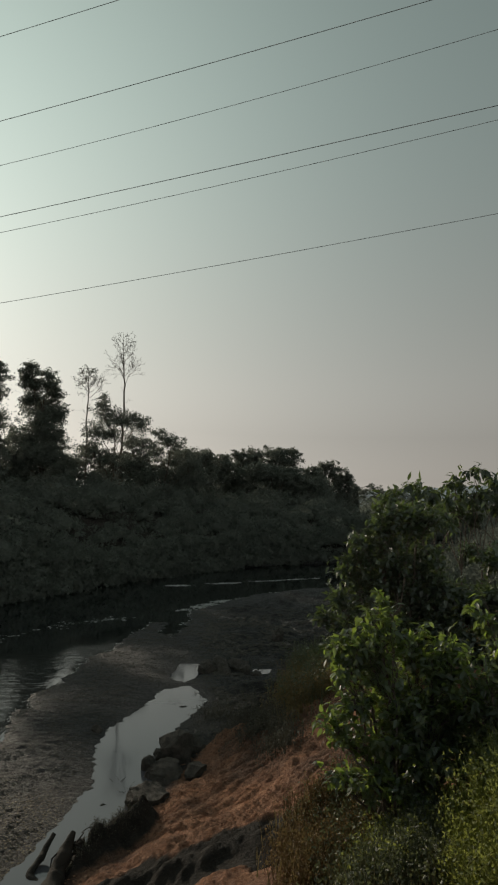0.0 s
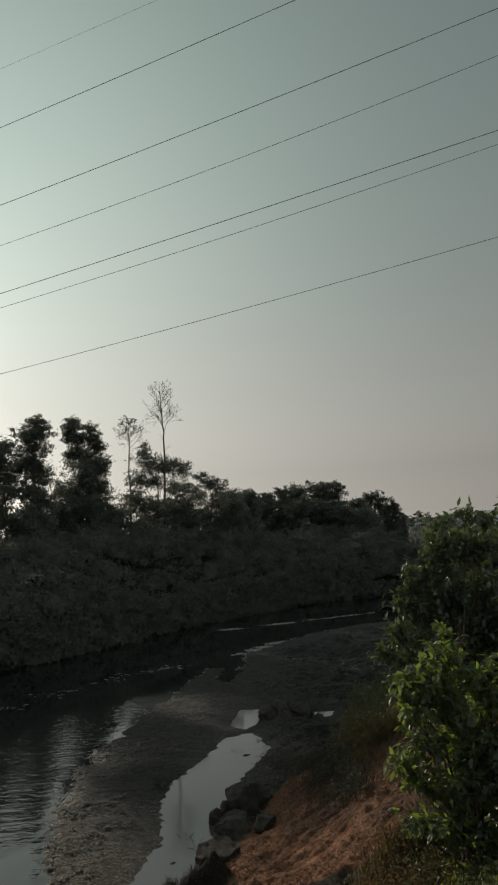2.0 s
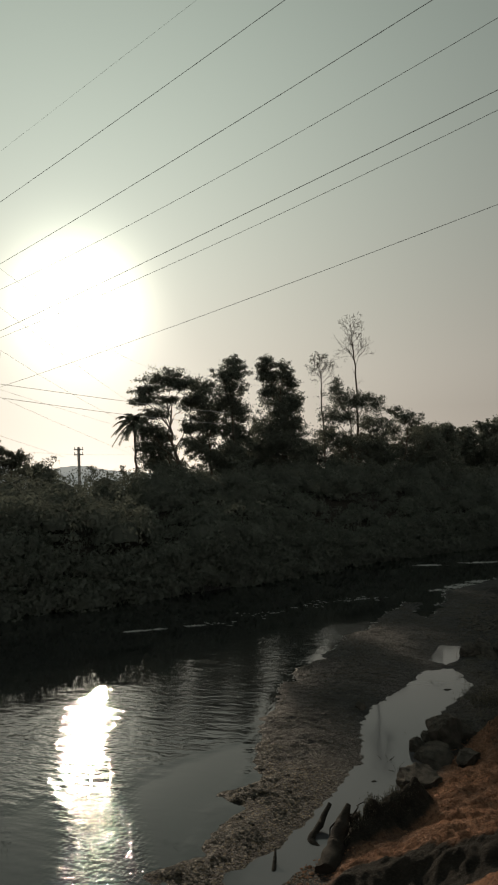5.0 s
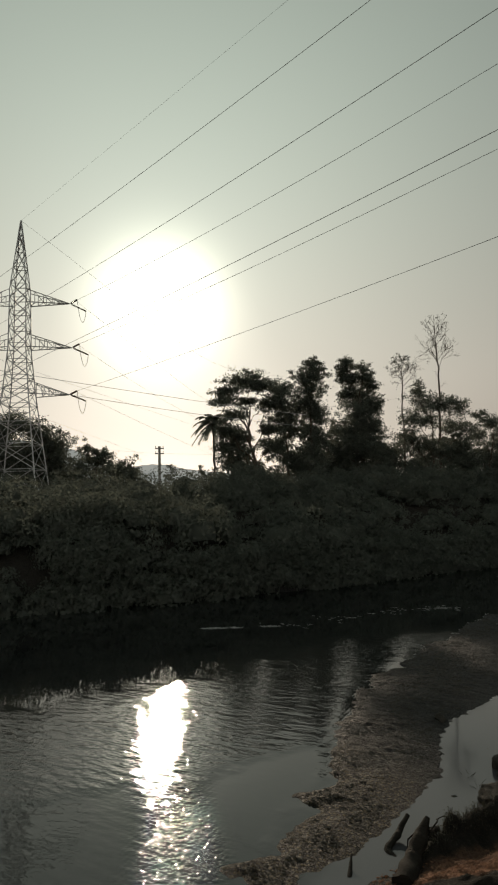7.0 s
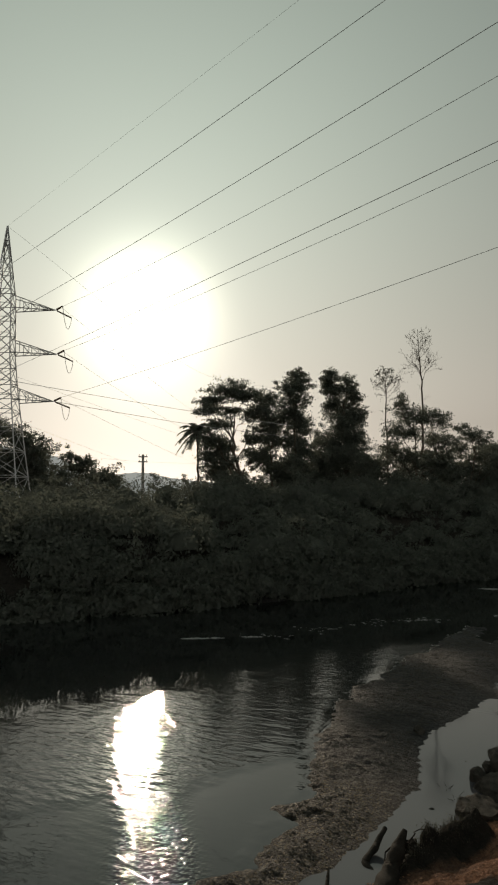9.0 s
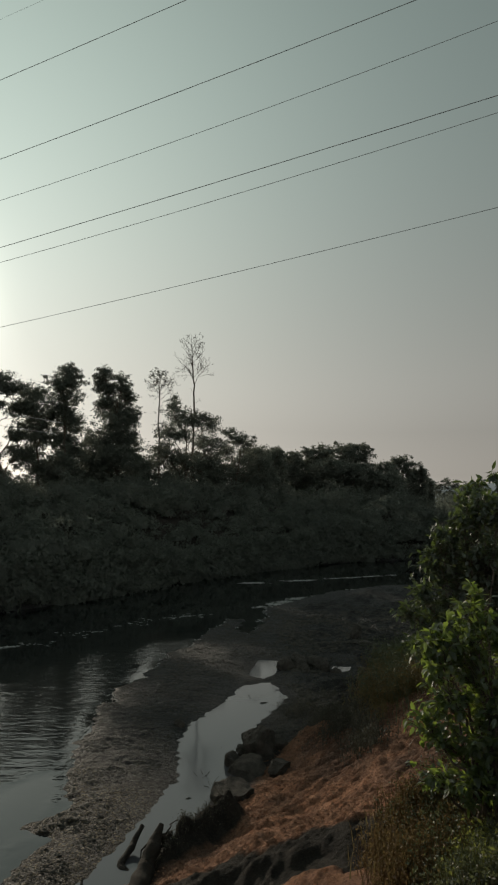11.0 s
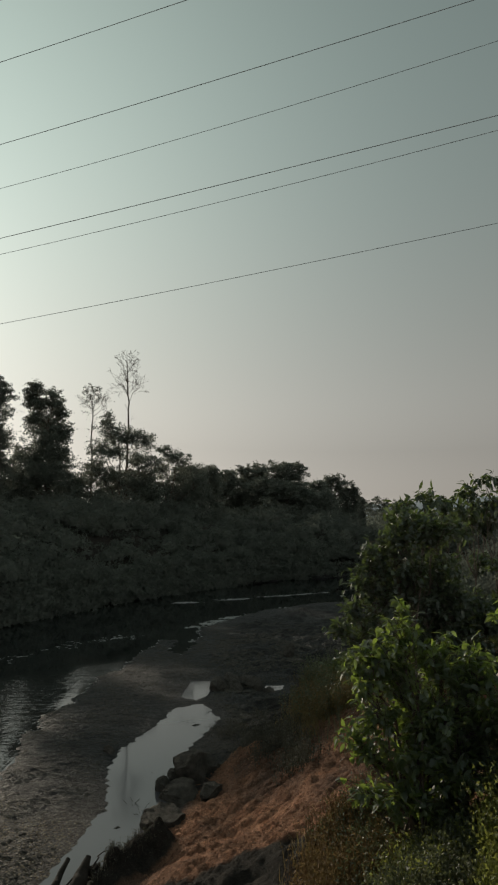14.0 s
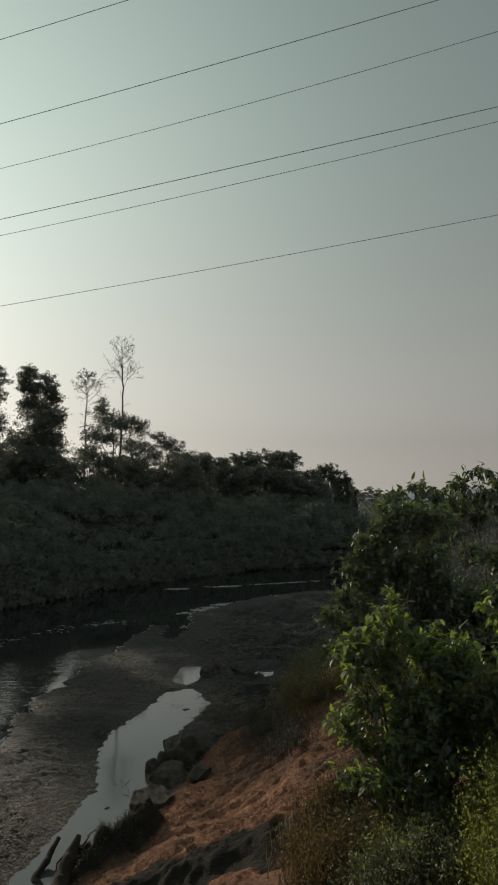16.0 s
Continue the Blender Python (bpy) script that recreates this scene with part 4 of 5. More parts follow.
def add_scrub():
    """The thicket that covers the far bank from the water's edge to its crest."""
    r = rng(201)
    pos, norms, stems, domes = [], [], [], []
    n = 0
    # the shaded heart of each bush, under its leaves
    lat, lon = np.meshgrid(np.linspace(-0.35, 1.45, 5), np.linspace(0, 2 * np.pi, 10, endpoint=False), indexing='ij')
    ball = np.stack([np.cos(lat) * np.cos(lon), np.cos(lat) * np.sin(lon), np.sin(lat)], 2).reshape(-1, 3)
    quads = np.array([(i * 10 + j, i * 10 + (j + 1) % 10, (i + 1) * 10 + (j + 1) % 10, (i + 1) * 10 + j) for i in range(4) for j in range(10)])
    while n < 1500:
        az = r.uniform(-58, 27)
        x0, y0 = place(az, r.uniform(30, 125))
        far = -line_distance(np.array([x0]), np.array([y0]), FAR_SHORE)[0]
        if not (-0.6 < far < 27):
            continue
        n += 1
        if n % 5 < 2:
            # the fringe that hangs over the water's edge, and the row of bushes above it
            i = r.integers(2, len(FAR_SHORE) - 2)
            t = r.uniform()
            x0, y0 = (FAR_SHORE[i][k] * (1 - t) + FAR_SHORE[i + 1][k] * t for k in (0, 1))
            far = 0.3 if n % 5 == 0 else 2.4
            x0, y0 = x0 + r.normal() * 0.3, y0 + far + 0.2 + r.normal() * 0.3
        z = max(height(x0, y0), 0.0)
        big = (0.9 + 1.6 * r.uniform() ** 2.2) * (1.0 + 0.7 * max(0.0, vnoise(x0 * 0.11, y0 * 0.11, 5)))
        if far > 8 and -60 < az < -32:
            big *= 0.8
        if far < 1.5:
            big = r.uniform(0.9, 1.6)
            z -= 0.35
        elif n % 5 == 1:
            big = r.uniform(1.1, 1.8)
        big = min(big, 2.8)
        # a mound of leaves, thick on its crown, with a few loose sprays
        c = np.array([x0, y0, z + 0.35 * big + 0.5 * max(0.0, big - 1.3)])
        d = r.normal(size=(int((115 if far < 15 else 75) * big ** 1.75), 3))
        d /= np.linalg.norm(d, axis=1)[:, None]
        d[:, 2] = np.abs(d[:, 2]) * 1.1 - 0.25
        k = r.uniform(0.72, 1.0, (len(d), 1)) * (1 + 0.22 * np.sin(d[:, :1] * 5 + x0) * np.sin(d[:, 1:2] * 5 + y0))
        pos.append(c + d * k * np.array([big, big, 0.8 * big]))
        norms.append(d)
        k = 0.46 * (1 + 0.22 * np.sin(ball[:, :1] * 5 + x0) * np.sin(ball[:, 1:2] * 5 + y0))
        domes.append((c + ball * k * np.array([big, big, 0.8 * big]), quads))
        for _ in range(3):
            # smaller rounded heads on the mound
            e = c + r.normal(size=3) * (0.6, 0.6, 0.2) * big + (0, 0, 0.5 * big)
            d = r.normal(size=(34, 3))
            d /= np.linalg.norm(d, axis=1)[:, None]
            d[:, 2] = np.abs(d[:, 2])
            pos.append(e + d * r.uniform(0.6, 1.0, (34, 1)) * np.array([0.42, 0.42, 0.36]) * big)
            norms.append(d)
        if n % 5 == 0:
            q, qr = limb(r, (x0, y0, z - 0.1), (x0 + r.normal() * 0.5, y0 + r.normal() * 0.5, z + 1.7 * big), 0.03, 0.008, 0.1, 5)
            stems.append(tube(q, qr, 4))
            pos.append(clump(r, q[-1], (0.3, 0.3, 0.4), 20))
            norms.append(r.normal(size=(20, 3)))
    pos, norms = np.concatenate(pos), np.concatenate(norms)
    norms /= np.linalg.norm(norms, axis=1)[:, None]
    me = mesh_from("bank_scrub", [leaves(pos, r, 0.27, 0.17, 0.15, normal=norms)] + stems + domes, [LEAF_SCRUB])
    tagged(new("bank_scrub", me), "dense dark thicket covering the far river bank", "shrubs", kind="stuff")


add_scrub()


def add_near_scrub():
    """Bushes that cover the upper part of the near bank into the distance."""
    r = rng(211)
    pos = []
    n = 0
    while n < 620:
        az, d0 = r.uniform(11.5, 36), 22 * (150 / 22) ** r.uniform()
        x0, y0 = place(az, d0)
        if line_distance(np.array([x0]), np.array([y0]), TOE)[0] < 3 or line_distance(np.array([x0]), np.array([y0]), FAR_SHORE)[0] < 1:
            continue
        n += 1
        big = r.uniform(0.5, 1.0) * (1 + d0 / 60)
        c = np.array([x0, y0, height(x0, y0) + 0.35 * big])
        d = r.normal(size=(int(80 * big ** 1.3), 3))
        d /= np.linalg.norm(d, axis=1)[:, None]
        d[:, 2] = np.abs(d[:, 2]) * 1.2 - 0.25
        k = r.uniform(0.6, 1.0, (len(d), 1)) * (1 + 0.25 * np.sin(d[:, :1] * 5 + x0) * np.sin(d[:, 1:2] * 5 + y0))
        pos.append(c + d * k * np.array([big, big, 0.85 * big]))
    pos = np.concatenate(pos)
    me = mesh_from("near_scrub", [leaves(pos, r, 0.2, 0.12, 0.1)], [LEAF_SCRUB], False)
    tagged(new("near_scrub", me), "scattered green bushes on the upper bank", "shrubs", kind="stuff")


add_near_scrub()


def add_far_wood():
    """Low woods beyond the fields on the near side, too far off to count."""
    r = rng(221)
    pos = []
    for _ in range(230):
        az, d0 = r.uniform(9.0, 38), r.uniform(150, 380)
        x0, y0 = place(az, d0)
        big = r.uniform(2.2, 4.6) * (1 + d0 / 500) * (0.8 if az < 15.5 else 1.0)
        c = np.array([x0, y0, height(x0, y0) + 0.3 * big])
        d = r.normal(size=(190, 3))
        d /= np.linalg.norm(d, axis=1)[:, None]
        d[:, 2] = np.abs(d[:, 2]) * 1.3 - 0.3
        k = r.uniform(0.6, 1.0, (len(d), 1)) * (1 + 0.25 * np.sin(d[:, :1] * 5 + x0) * np.sin(d[:, 1:2] * 5 + y0))
        pos.append(c + d * k * np.array([1.3 * big, 1.3 * big, big]))
    pos = np.concatenate(pos)
    me = mesh_from("far_wood", [leaves(pos, r, 0.8, 0.5, 0.1)], [LEAF_SCRUB], False)
    tagged(new("far_wood", me), "low distant woods on the near side of the river", "woods", kind="stuff")


add_far_wood()

# ---- the power line ----
TOWER_AZ, TOWER_D = -49.7, 72.0
TX, TY = place(TOWER_AZ, TOWER_D)
ARM = np.array([math.sin(radians(58.2)), math.cos(radians(58.2)), 0])
ARM_N = np.array([-ARM[1], ARM[0], 0])
ARM_LEVELS = [("T", 29.27, 6.14), ("M", 24.2, 6.39), ("B", 18.88, 6.14)]
APEX = 38.67


def add_tower():
    z0 = height(TX, TY)
    ob = thing("transmission_tower", (TX, TY, z0), "grey steel lattice transmission tower with six crossarms", "pylon")

    def half(z):
        return float(np.interp(z + z0, [z0, 14.2, 18.9, 23.7, 30.5, APEX], [2.75, 1.9, 1.37, 0.97, 0.88, 0.05]))

    def corner(z, i):
        s, t = ((1, 1), (1, -1), (-1, -1), (-1, 1))[i]
        return ARM * s * half(z) + ARM_N * t * half(z) + np.array([0, 0, z])

    top = APEX - z0
    cuts = [0, 3.2, 6.0, 8.4, 10.4, 12.0, 13.6, 15.4, 17.2, 19.0, 20.8, 22.4, 24.0, 26.0, 28.0, 30.0, top]
    cuts = [c for c in cuts if c < top] + [top]
    for i in range(4):
        part("leg", [tube([corner(z, i) for z in (0, 14.2 - z0, 18.9 - z0, 23.7 - z0, 30.5 - z0, top)], [0.1, 0.09, 0.085, 0.08, 0.07, 0.05], 4)], STEEL, ob, smooth=False)
    for a, b in zip(cuts[:-1], cuts[1:]):
        for i in range(4):
            j = (i + 1) % 4
            br = [strut(corner(a, i), corner(b, j), 0.07), strut(corner(a, j), corner(b, i), 0.07)]
            if b < top:
                br.append(strut(corner(b, i), corner(b, j), 0.07))
            for piece in br:
                part("brace", [piece], STEEL, ob, smooth=False)
    for _, z, ln in ARM_LEVELS:
        wire_z = z - z0
        z, wire_ln, ln = z - z0 - 0.35, ln, ln - 0.6
        for s in (1, -1):
            clamp = ARM * s * wire_ln + np.array([0, 0, wire_z])
            tip = ARM * s * ln + np.array([0, 0, z])
            pcs = []
            lo = [ARM * s * half(z) + ARM_N * t * half(z) + np.array([0, 0, z]) for t in (1, -1)]
            hi = [ARM * s * half(z + 1.5) + ARM_N * t * half(z + 1.5) + np.array([0, 0, z + 1.5]) for t in (1, -1)]
            for t in (0, 1):
                pcs += [strut(lo[t], tip, 0.09), strut(hi[t], tip, 0.08)]
                for k in range(1, 5):
                    f0, f1 = k / 5, (k + 0.5) / 5
                    pcs += [strut(lo[t] + (tip - lo[t]) * f0, hi[t] + (tip - hi[t]) * f0, 0.05), strut(hi[t] + (tip - hi[t]) * f0, lo[t] + (tip - lo[t]) * min(1, f0 + 0.2), 0.05)]
            for k in range(0, 5):
                f0 = k / 5
                pcs.append(strut(lo[0] + (tip - lo[0]) * f0, lo[1] + (tip - lo[1]) * min(1, f0 + 0.2), 0.05))
            arm = part("crossarm", pcs, STEEL, ob, smooth=False)
            # two tension strings, one for each span, and the jumper that hangs between them
            ends = []
            for end in (clamp + np.array([math.sin(radians(105.2)), math.cos(radians(105.2)), 0.03]) * 0.4, tip + ARM * s * 0.7 + np.array([math.sin(radians(11)), math.cos(radians(11)), -0.45]) * 1.3):
                n = 30
                t = np.linspace(0, 1, n)
                rad = np.where(np.arange(n) % 2 == 0, 0.12, 0.05)
                rad[0], rad[-1] = 0.03, 0.03
                p = tip + (end - tip) * (0.06 + 0.94 * t)[:, None]
                part("insulator", [tube(p, rad, 8)], PORCELAIN, arm, "brown porcelain disc insulator string")
                ends.append(p[-1])
            t = np.linspace(0, 1, 14)[:, None]
            q = ends[0] * (1 - t) + ends[1] * t + np.array([0, 0, -1.9]) * (np.sin(np.pi * t) ** 0.7)
            part("jumper", [tube(q, 0.03, 5)], WIRE, arm)
    return ob


add_tower()


def wire_curve(p0, az, s, a, b):
    d = np.array([math.sin(radians(az)), math.cos(radians(az)), 0])
    return np.asarray(p0) + s[:, None] * d + (a * s + b * s * s)[:, None] * np.array([0, 0, 1.0])


def tip_of(side, level):
    for n, z, ln in ARM_LEVELS:
        if n == level:
            return np.array([TX, TY, z]) + ARM * ln * (1 if side == "R" else -1)
    return np.array([TX, TY, APEX])


def add_line(points, rad, label="grey power line conductor strung overhead"):
    points = np.asarray(points, float)
    o = points[0]
    return solid("power_line", [tube(points - o, rad * 0.8, 6)], WIRE, o, label, "power line", "overhead wires")


for side, level, a, b in (("L", "T", 0.0354, 0.000363), ("L", "M", 0.0309, 0.000446), ("R", "T", 0.0095, 0.000876), ("L", "B", 0.0428, 0.000251), ("R", "M", 0.025, 0.000583),
                          ("R", "B", 0.0356, 0.000354)):
    add_line(wire_curve(tip_of(side, level), 105.16, np.linspace(0.4, 230, 120), a, b), 0.021)
add_line(wire_curve(tip_of("", "E"), 105.16, np.linspace(0, 230, 120), 0.0501, -1.7e-05), 0.009, "thin earth wire of the power line")


def smooth_path(pts, n=60):
    """A smooth curve through a few places."""
    p = np.asarray(pts, float)
    p = np.concatenate([2 * p[:1] - p[1:2], p, 2 * p[-1:] - p[-2:-1]])
    out = []
    for i in range(1, len(p) - 2):
        t = np.linspace(0, 1, n // (len(p) - 3) + 1)[:, None]
        a, b, c, d = p[i - 1:i + 3]
        out.append(0.5 * (2 * b + (c - a) * t + (2 * a - 5 * b + 4 * c - d) * t ** 2 + (3 * b - a - 3 * c + d) * t ** 3))
    return np.concatenate(out)


for pts in ([(TX, TY, APEX), (-54.1, 84.1, 29.5), (-47.4, 104.8, 28.8), (-38.0, 134.7, 27.8)], [tip_of("R", "T"), (-51.5, 73.8, 23.3), (-51.8, 82.0, 21.7), (-51.9, 92.0, 20.4)],
            [tip_of("R", "M"), (-50.4, 62.0, 21.4), (-51.1, 76.5, 18.6), (-51.3, 92.0, 16.6)], [tip_of("R", "B"), (-50.3, 66.0, 15.8), (-50.9, 80.2, 13.4), (-51.2, 94.0, 11.8)],
            [tip_of("L", "M"), (-57.6, 62.0, 21.2), (-55.9, 82.9, 18.6), (-55.0, 95.0, 17.4)], [(-56.0, 18.0, 20.4), (-44.4, 37.3, 18.2), (-34.3, 54.0, 16.6), (-28.0, 64.5, 15.9)],
            [(-56.0, 18.0, 19.2), (-44.4, 37.4, 17.0), (-35.3, 53.4, 15.4), (-28.8, 64.5, 14.7)], [(-58.0, 30.0, 21.0), (-61.1, 51.6, 18.2), (-64.9, 81.3, 14.1)],
            [(-71.0, 42.0, 15.6), (-69.2, 65.1, 15.2), (-67.6, 87.0, 15.0), (-60.0, 110.0, 15.4)]):
    add_line(smooth_path(pts), 0.028 if pts[0][1] == 18.0 else 0.016, "thin power line crossing the sky behind the trees")

# ---- a small pole line on the far bank ----
def add_pole():
    x, y = place(-37.4, 110)
    z = height(x, y)
    ob = thing("utility_pole", (x, y, z), "grey concrete utility pole with two crossarms", "utility pole")
    part("pole", [tube([(0, 0, -0.3), (0, 0, 4), (0, 0, 16.2 - z)], [0.3, 0.26, 0.22], 8)], CONCRETE, ob)
    for zz in (15.8, 14.9):
        side, away = side_axes(-37.4)
        v, f = box(-0.8, -0.09, zz - z - 0.11, 0.8, 0.09, zz - z + 0.11)
        v = v[:, :1] * side + v[:, 1:2] * away + v[:, 2:] * np.array([0, 0, 1])
        part("crossarm", [(v, f)], STEEL, ob, smooth=False)
        for s in (-0.65, 0.65):
            b0 = side * s + np.array([0, 0, zz - z + 0.11])
            part("insulator", [tube([b0, b0 + (0, 0, 0.12), b0 + (0, 0, 0.16), b0 + (0, 0, 0.3)], [0.03, 0.04, 0.09, 0.05], 8)], PORCELAIN, ob)


add_pole()

# ---- foam and flotsam on the stream ----
def add_foam():
    r = rng(301)
    v, f = [], []
    for x0, y0, x1, y1, n, w in ((-6.4, 52.0, -0.9, 54.2, 90, 0.35), (0.5, 55.0, 6.5, 57.6, 24, 0.3), (-4.0, 39.8, -1.6, 43.9, 110, 0.3), (-17.8, 26.6, -14.6, 28.6, 45, 0.12),
                                 (-14.6, 28.6, -9.2, 36.5, 22, 0.5), (-3.2, 27.2, -2.0, 27.9, 60, 0.14), (-9.5, 35.8, -6.5, 37.5, 22, 0.5)):
        for _ in range(n * 5):
            t = r.uniform()
            if vnoise(np.array([t * 9 + x0]), np.array([y0]), 35)[0] < -0.05:
                continue
            c = np.array([x0 + (x1 - x0) * t + r.normal() * w, y0 + (y1 - y0) * t + r.normal() * w * 0.6])
            k = r.integers(6, 9)
            ang = np.sort(r.uniform(0, 2 * np.pi, k))
            size = r.uniform(0.004, 0.013) * (1 + y0 / 60)
            base = len(v)
            for a in ang:
                q = size * r.uniform(0.6, 1.2)
                v.append((c[0] + math.cos(a) * q * 10.0, c[1] + math.sin(a) * q, 0.006))
            v.append((c[0], c[1], 0.012 + 0.02 * r.uniform()))
            f += [(base + i, base + (i + 1) % k, base + k) for i in range(k)]
    tagged(new("foam", mesh_from("foam", [(np.array(v), np.array(f))], [FOAM])), "pale streaks of foam drifting on the river", "foam", kind="stuff")


add_foam()


def add_edge_sheen():
    """A broken pale line where water laps the mud: foam specks painting the sky's sheen."""
    r = rng(311)
    x, y = r.uniform(-8.5, 6, 60000), r.uniform(13, 50, 60000)
    z = land(x, y)[0]
    keep = (np.abs(z + 0.004) < 0.011) & (poly_distance(x, y, SPIT) < 0.9) & (vnoise(x * 1.3, y * 1.3, 33) > -0.35)
    x, y = x[keep], y[keep]
    n = len(x)
    s = r.uniform(0.008, 0.022, n) * (0.6 + y / 40)
    ang = np.linspace(0, 2 * np.pi, 6, endpoint=False)
    q = s[:, None] * r.uniform(0.6, 1.3, (n, 6))
    v = np.stack([x[:, None] + np.cos(ang) * q * 1.7, y[:, None] + np.sin(ang) * q, np.full((n, 6), 0.008) + r.uniform(0, 0.006, (n, 1))], 2)
    top = np.stack([x, y, np.full(n, 0.03)], 1)[:, None]
    v = np.concatenate([v, top], 1).reshape(-1, 3)
    tri = np.array([(i, (i + 1) % 6, 6) for i in range(6)])
    f = (tri[None] + np.arange(n)[:, None, None] * 7).reshape(-1, 3)
    tagged(new("scum", mesh_from("scum", [(v, f)], [FOAM])), "thin broken line of pale foam and painted sky sheen along the mud", "foam", kind="stuff")


add_edge_sheen()


# ---- rocks and driftwood beside the pool ----
def boulder(seed, x, y, sx, sy, sz, label, sink=0.3, name="boulder", mat=None, facets=17, rough=0.15):
    """An angular, weathered stone: a ball cut by planes, then roughened."""
    r = rng(seed)
    bm = bmesh.new()
    bmesh.ops.create_icosphere(bm, subdivisions=4, radius=1.0)
    cuts = []
    for _ in range(facets):
        n = r.normal(size=3)
        cuts.append((n / np.linalg.norm(n), r.uniform(0.5, 0.8)))
    for vert in bm.verts:
        p = np.array(vert.co)
        for n, d in cuts:
            over = p @ n - d
            if over > 0:
                p = p - n * over
        q = Vector(p * 2.2 + seed)
        p = p * (1.25 + rough * noise.noise(q) + 0.14 * noise.noise(q * 3.1) + 0.05 * noise.noise(q * 7.3))
        vert.co = Vector(p * (sx, sy, sz))
    bmesh.ops.rotate(bm, verts=bm.verts, cent=(0, 0, 0), matrix=Matrix.Rotation(r.uniform(0, 6.28), 3, 'Z'))
    me = bpy.data.meshes.new(name)
    bm.to_mesh(me)
    bm.free()
    me.materials.append(mat or ROCK)
    for p in me.polygons:
        p.use_smooth = True
    me.set_sharp_from_angle(angle=radians(28))
    ob = new(name, me)
    ob.location = (x, y, max(height(x, y), -0.12) + sz * (1 - 2 * sink) * 0.5)
    return tagged(ob, label, "rock", "rocks beside the pool")


for i, (x, y, sx, sy, sz) in enumerate([(-1.75, 16.5, 0.46, 0.42, 0.58), (-2.42, 16.1, 0.27, 0.24, 0.2), (-1.85, 15.5, 0.5, 0.36, 0.28), (-1.2, 15.25, 0.38, 0.3, 0.24), (-2.1, 14.15, 0.5, 0.36, 0.36),
                                        (-1.4, 17.0, 0.35, 0.3, 0.3), (-2.12, 16.6, 0.22, 0.22, 0.25), (-2.25, 15.6, 0.2, 0.2, 0.16)]):
    boulder(401 + i, x, y, sx, sy, sz, "angular grey-brown boulder at the pool's edge", 0.25)
for i, (x, y, s) in enumerate([(-4.3, 18.6, 0.2), (-2.8, 17.1, 0.13), (-2.05, 20.9, 0.13), (-2.45, 20.2, 0.09), (-2.2, 20.55, 0.07), (-3.1, 14.15, 0.12), (-2.95, 13.95, 0.1), (-3.3, 14.3, 0.07)]):
    boulder(421 + i, x, y, s, s * 0.8, s * 0.7, "small wet stone standing in shallow water", 0.3, "stone")
for i, (x, y, sx, sy, sz) in enumerate([(-1.5, 25.2, 0.5, 0.4, 0.3), (-0.9, 24.9, 0.55, 0.35, 0.26), (-0.1, 25.1, 0.4, 0.3, 0.28), (-1.15, 25.7, 0.6, 0.4, 0.34), (-0.45, 25.6, 0.5, 0.4, 0.3), (0.35, 24.6, 0.26, 0.22, 0.16), (1.5, 30.4, 0.3, 0.3, 0.42), (-1.2, 26.4, 0.3, 0.25, 0.14), (1.7, 28.6, 0.3, 0.25, 0.16)]):
    boulder(441 + i, x, y, sx, sy, sz, "dark weathered rock on the mud flat", 0.3)


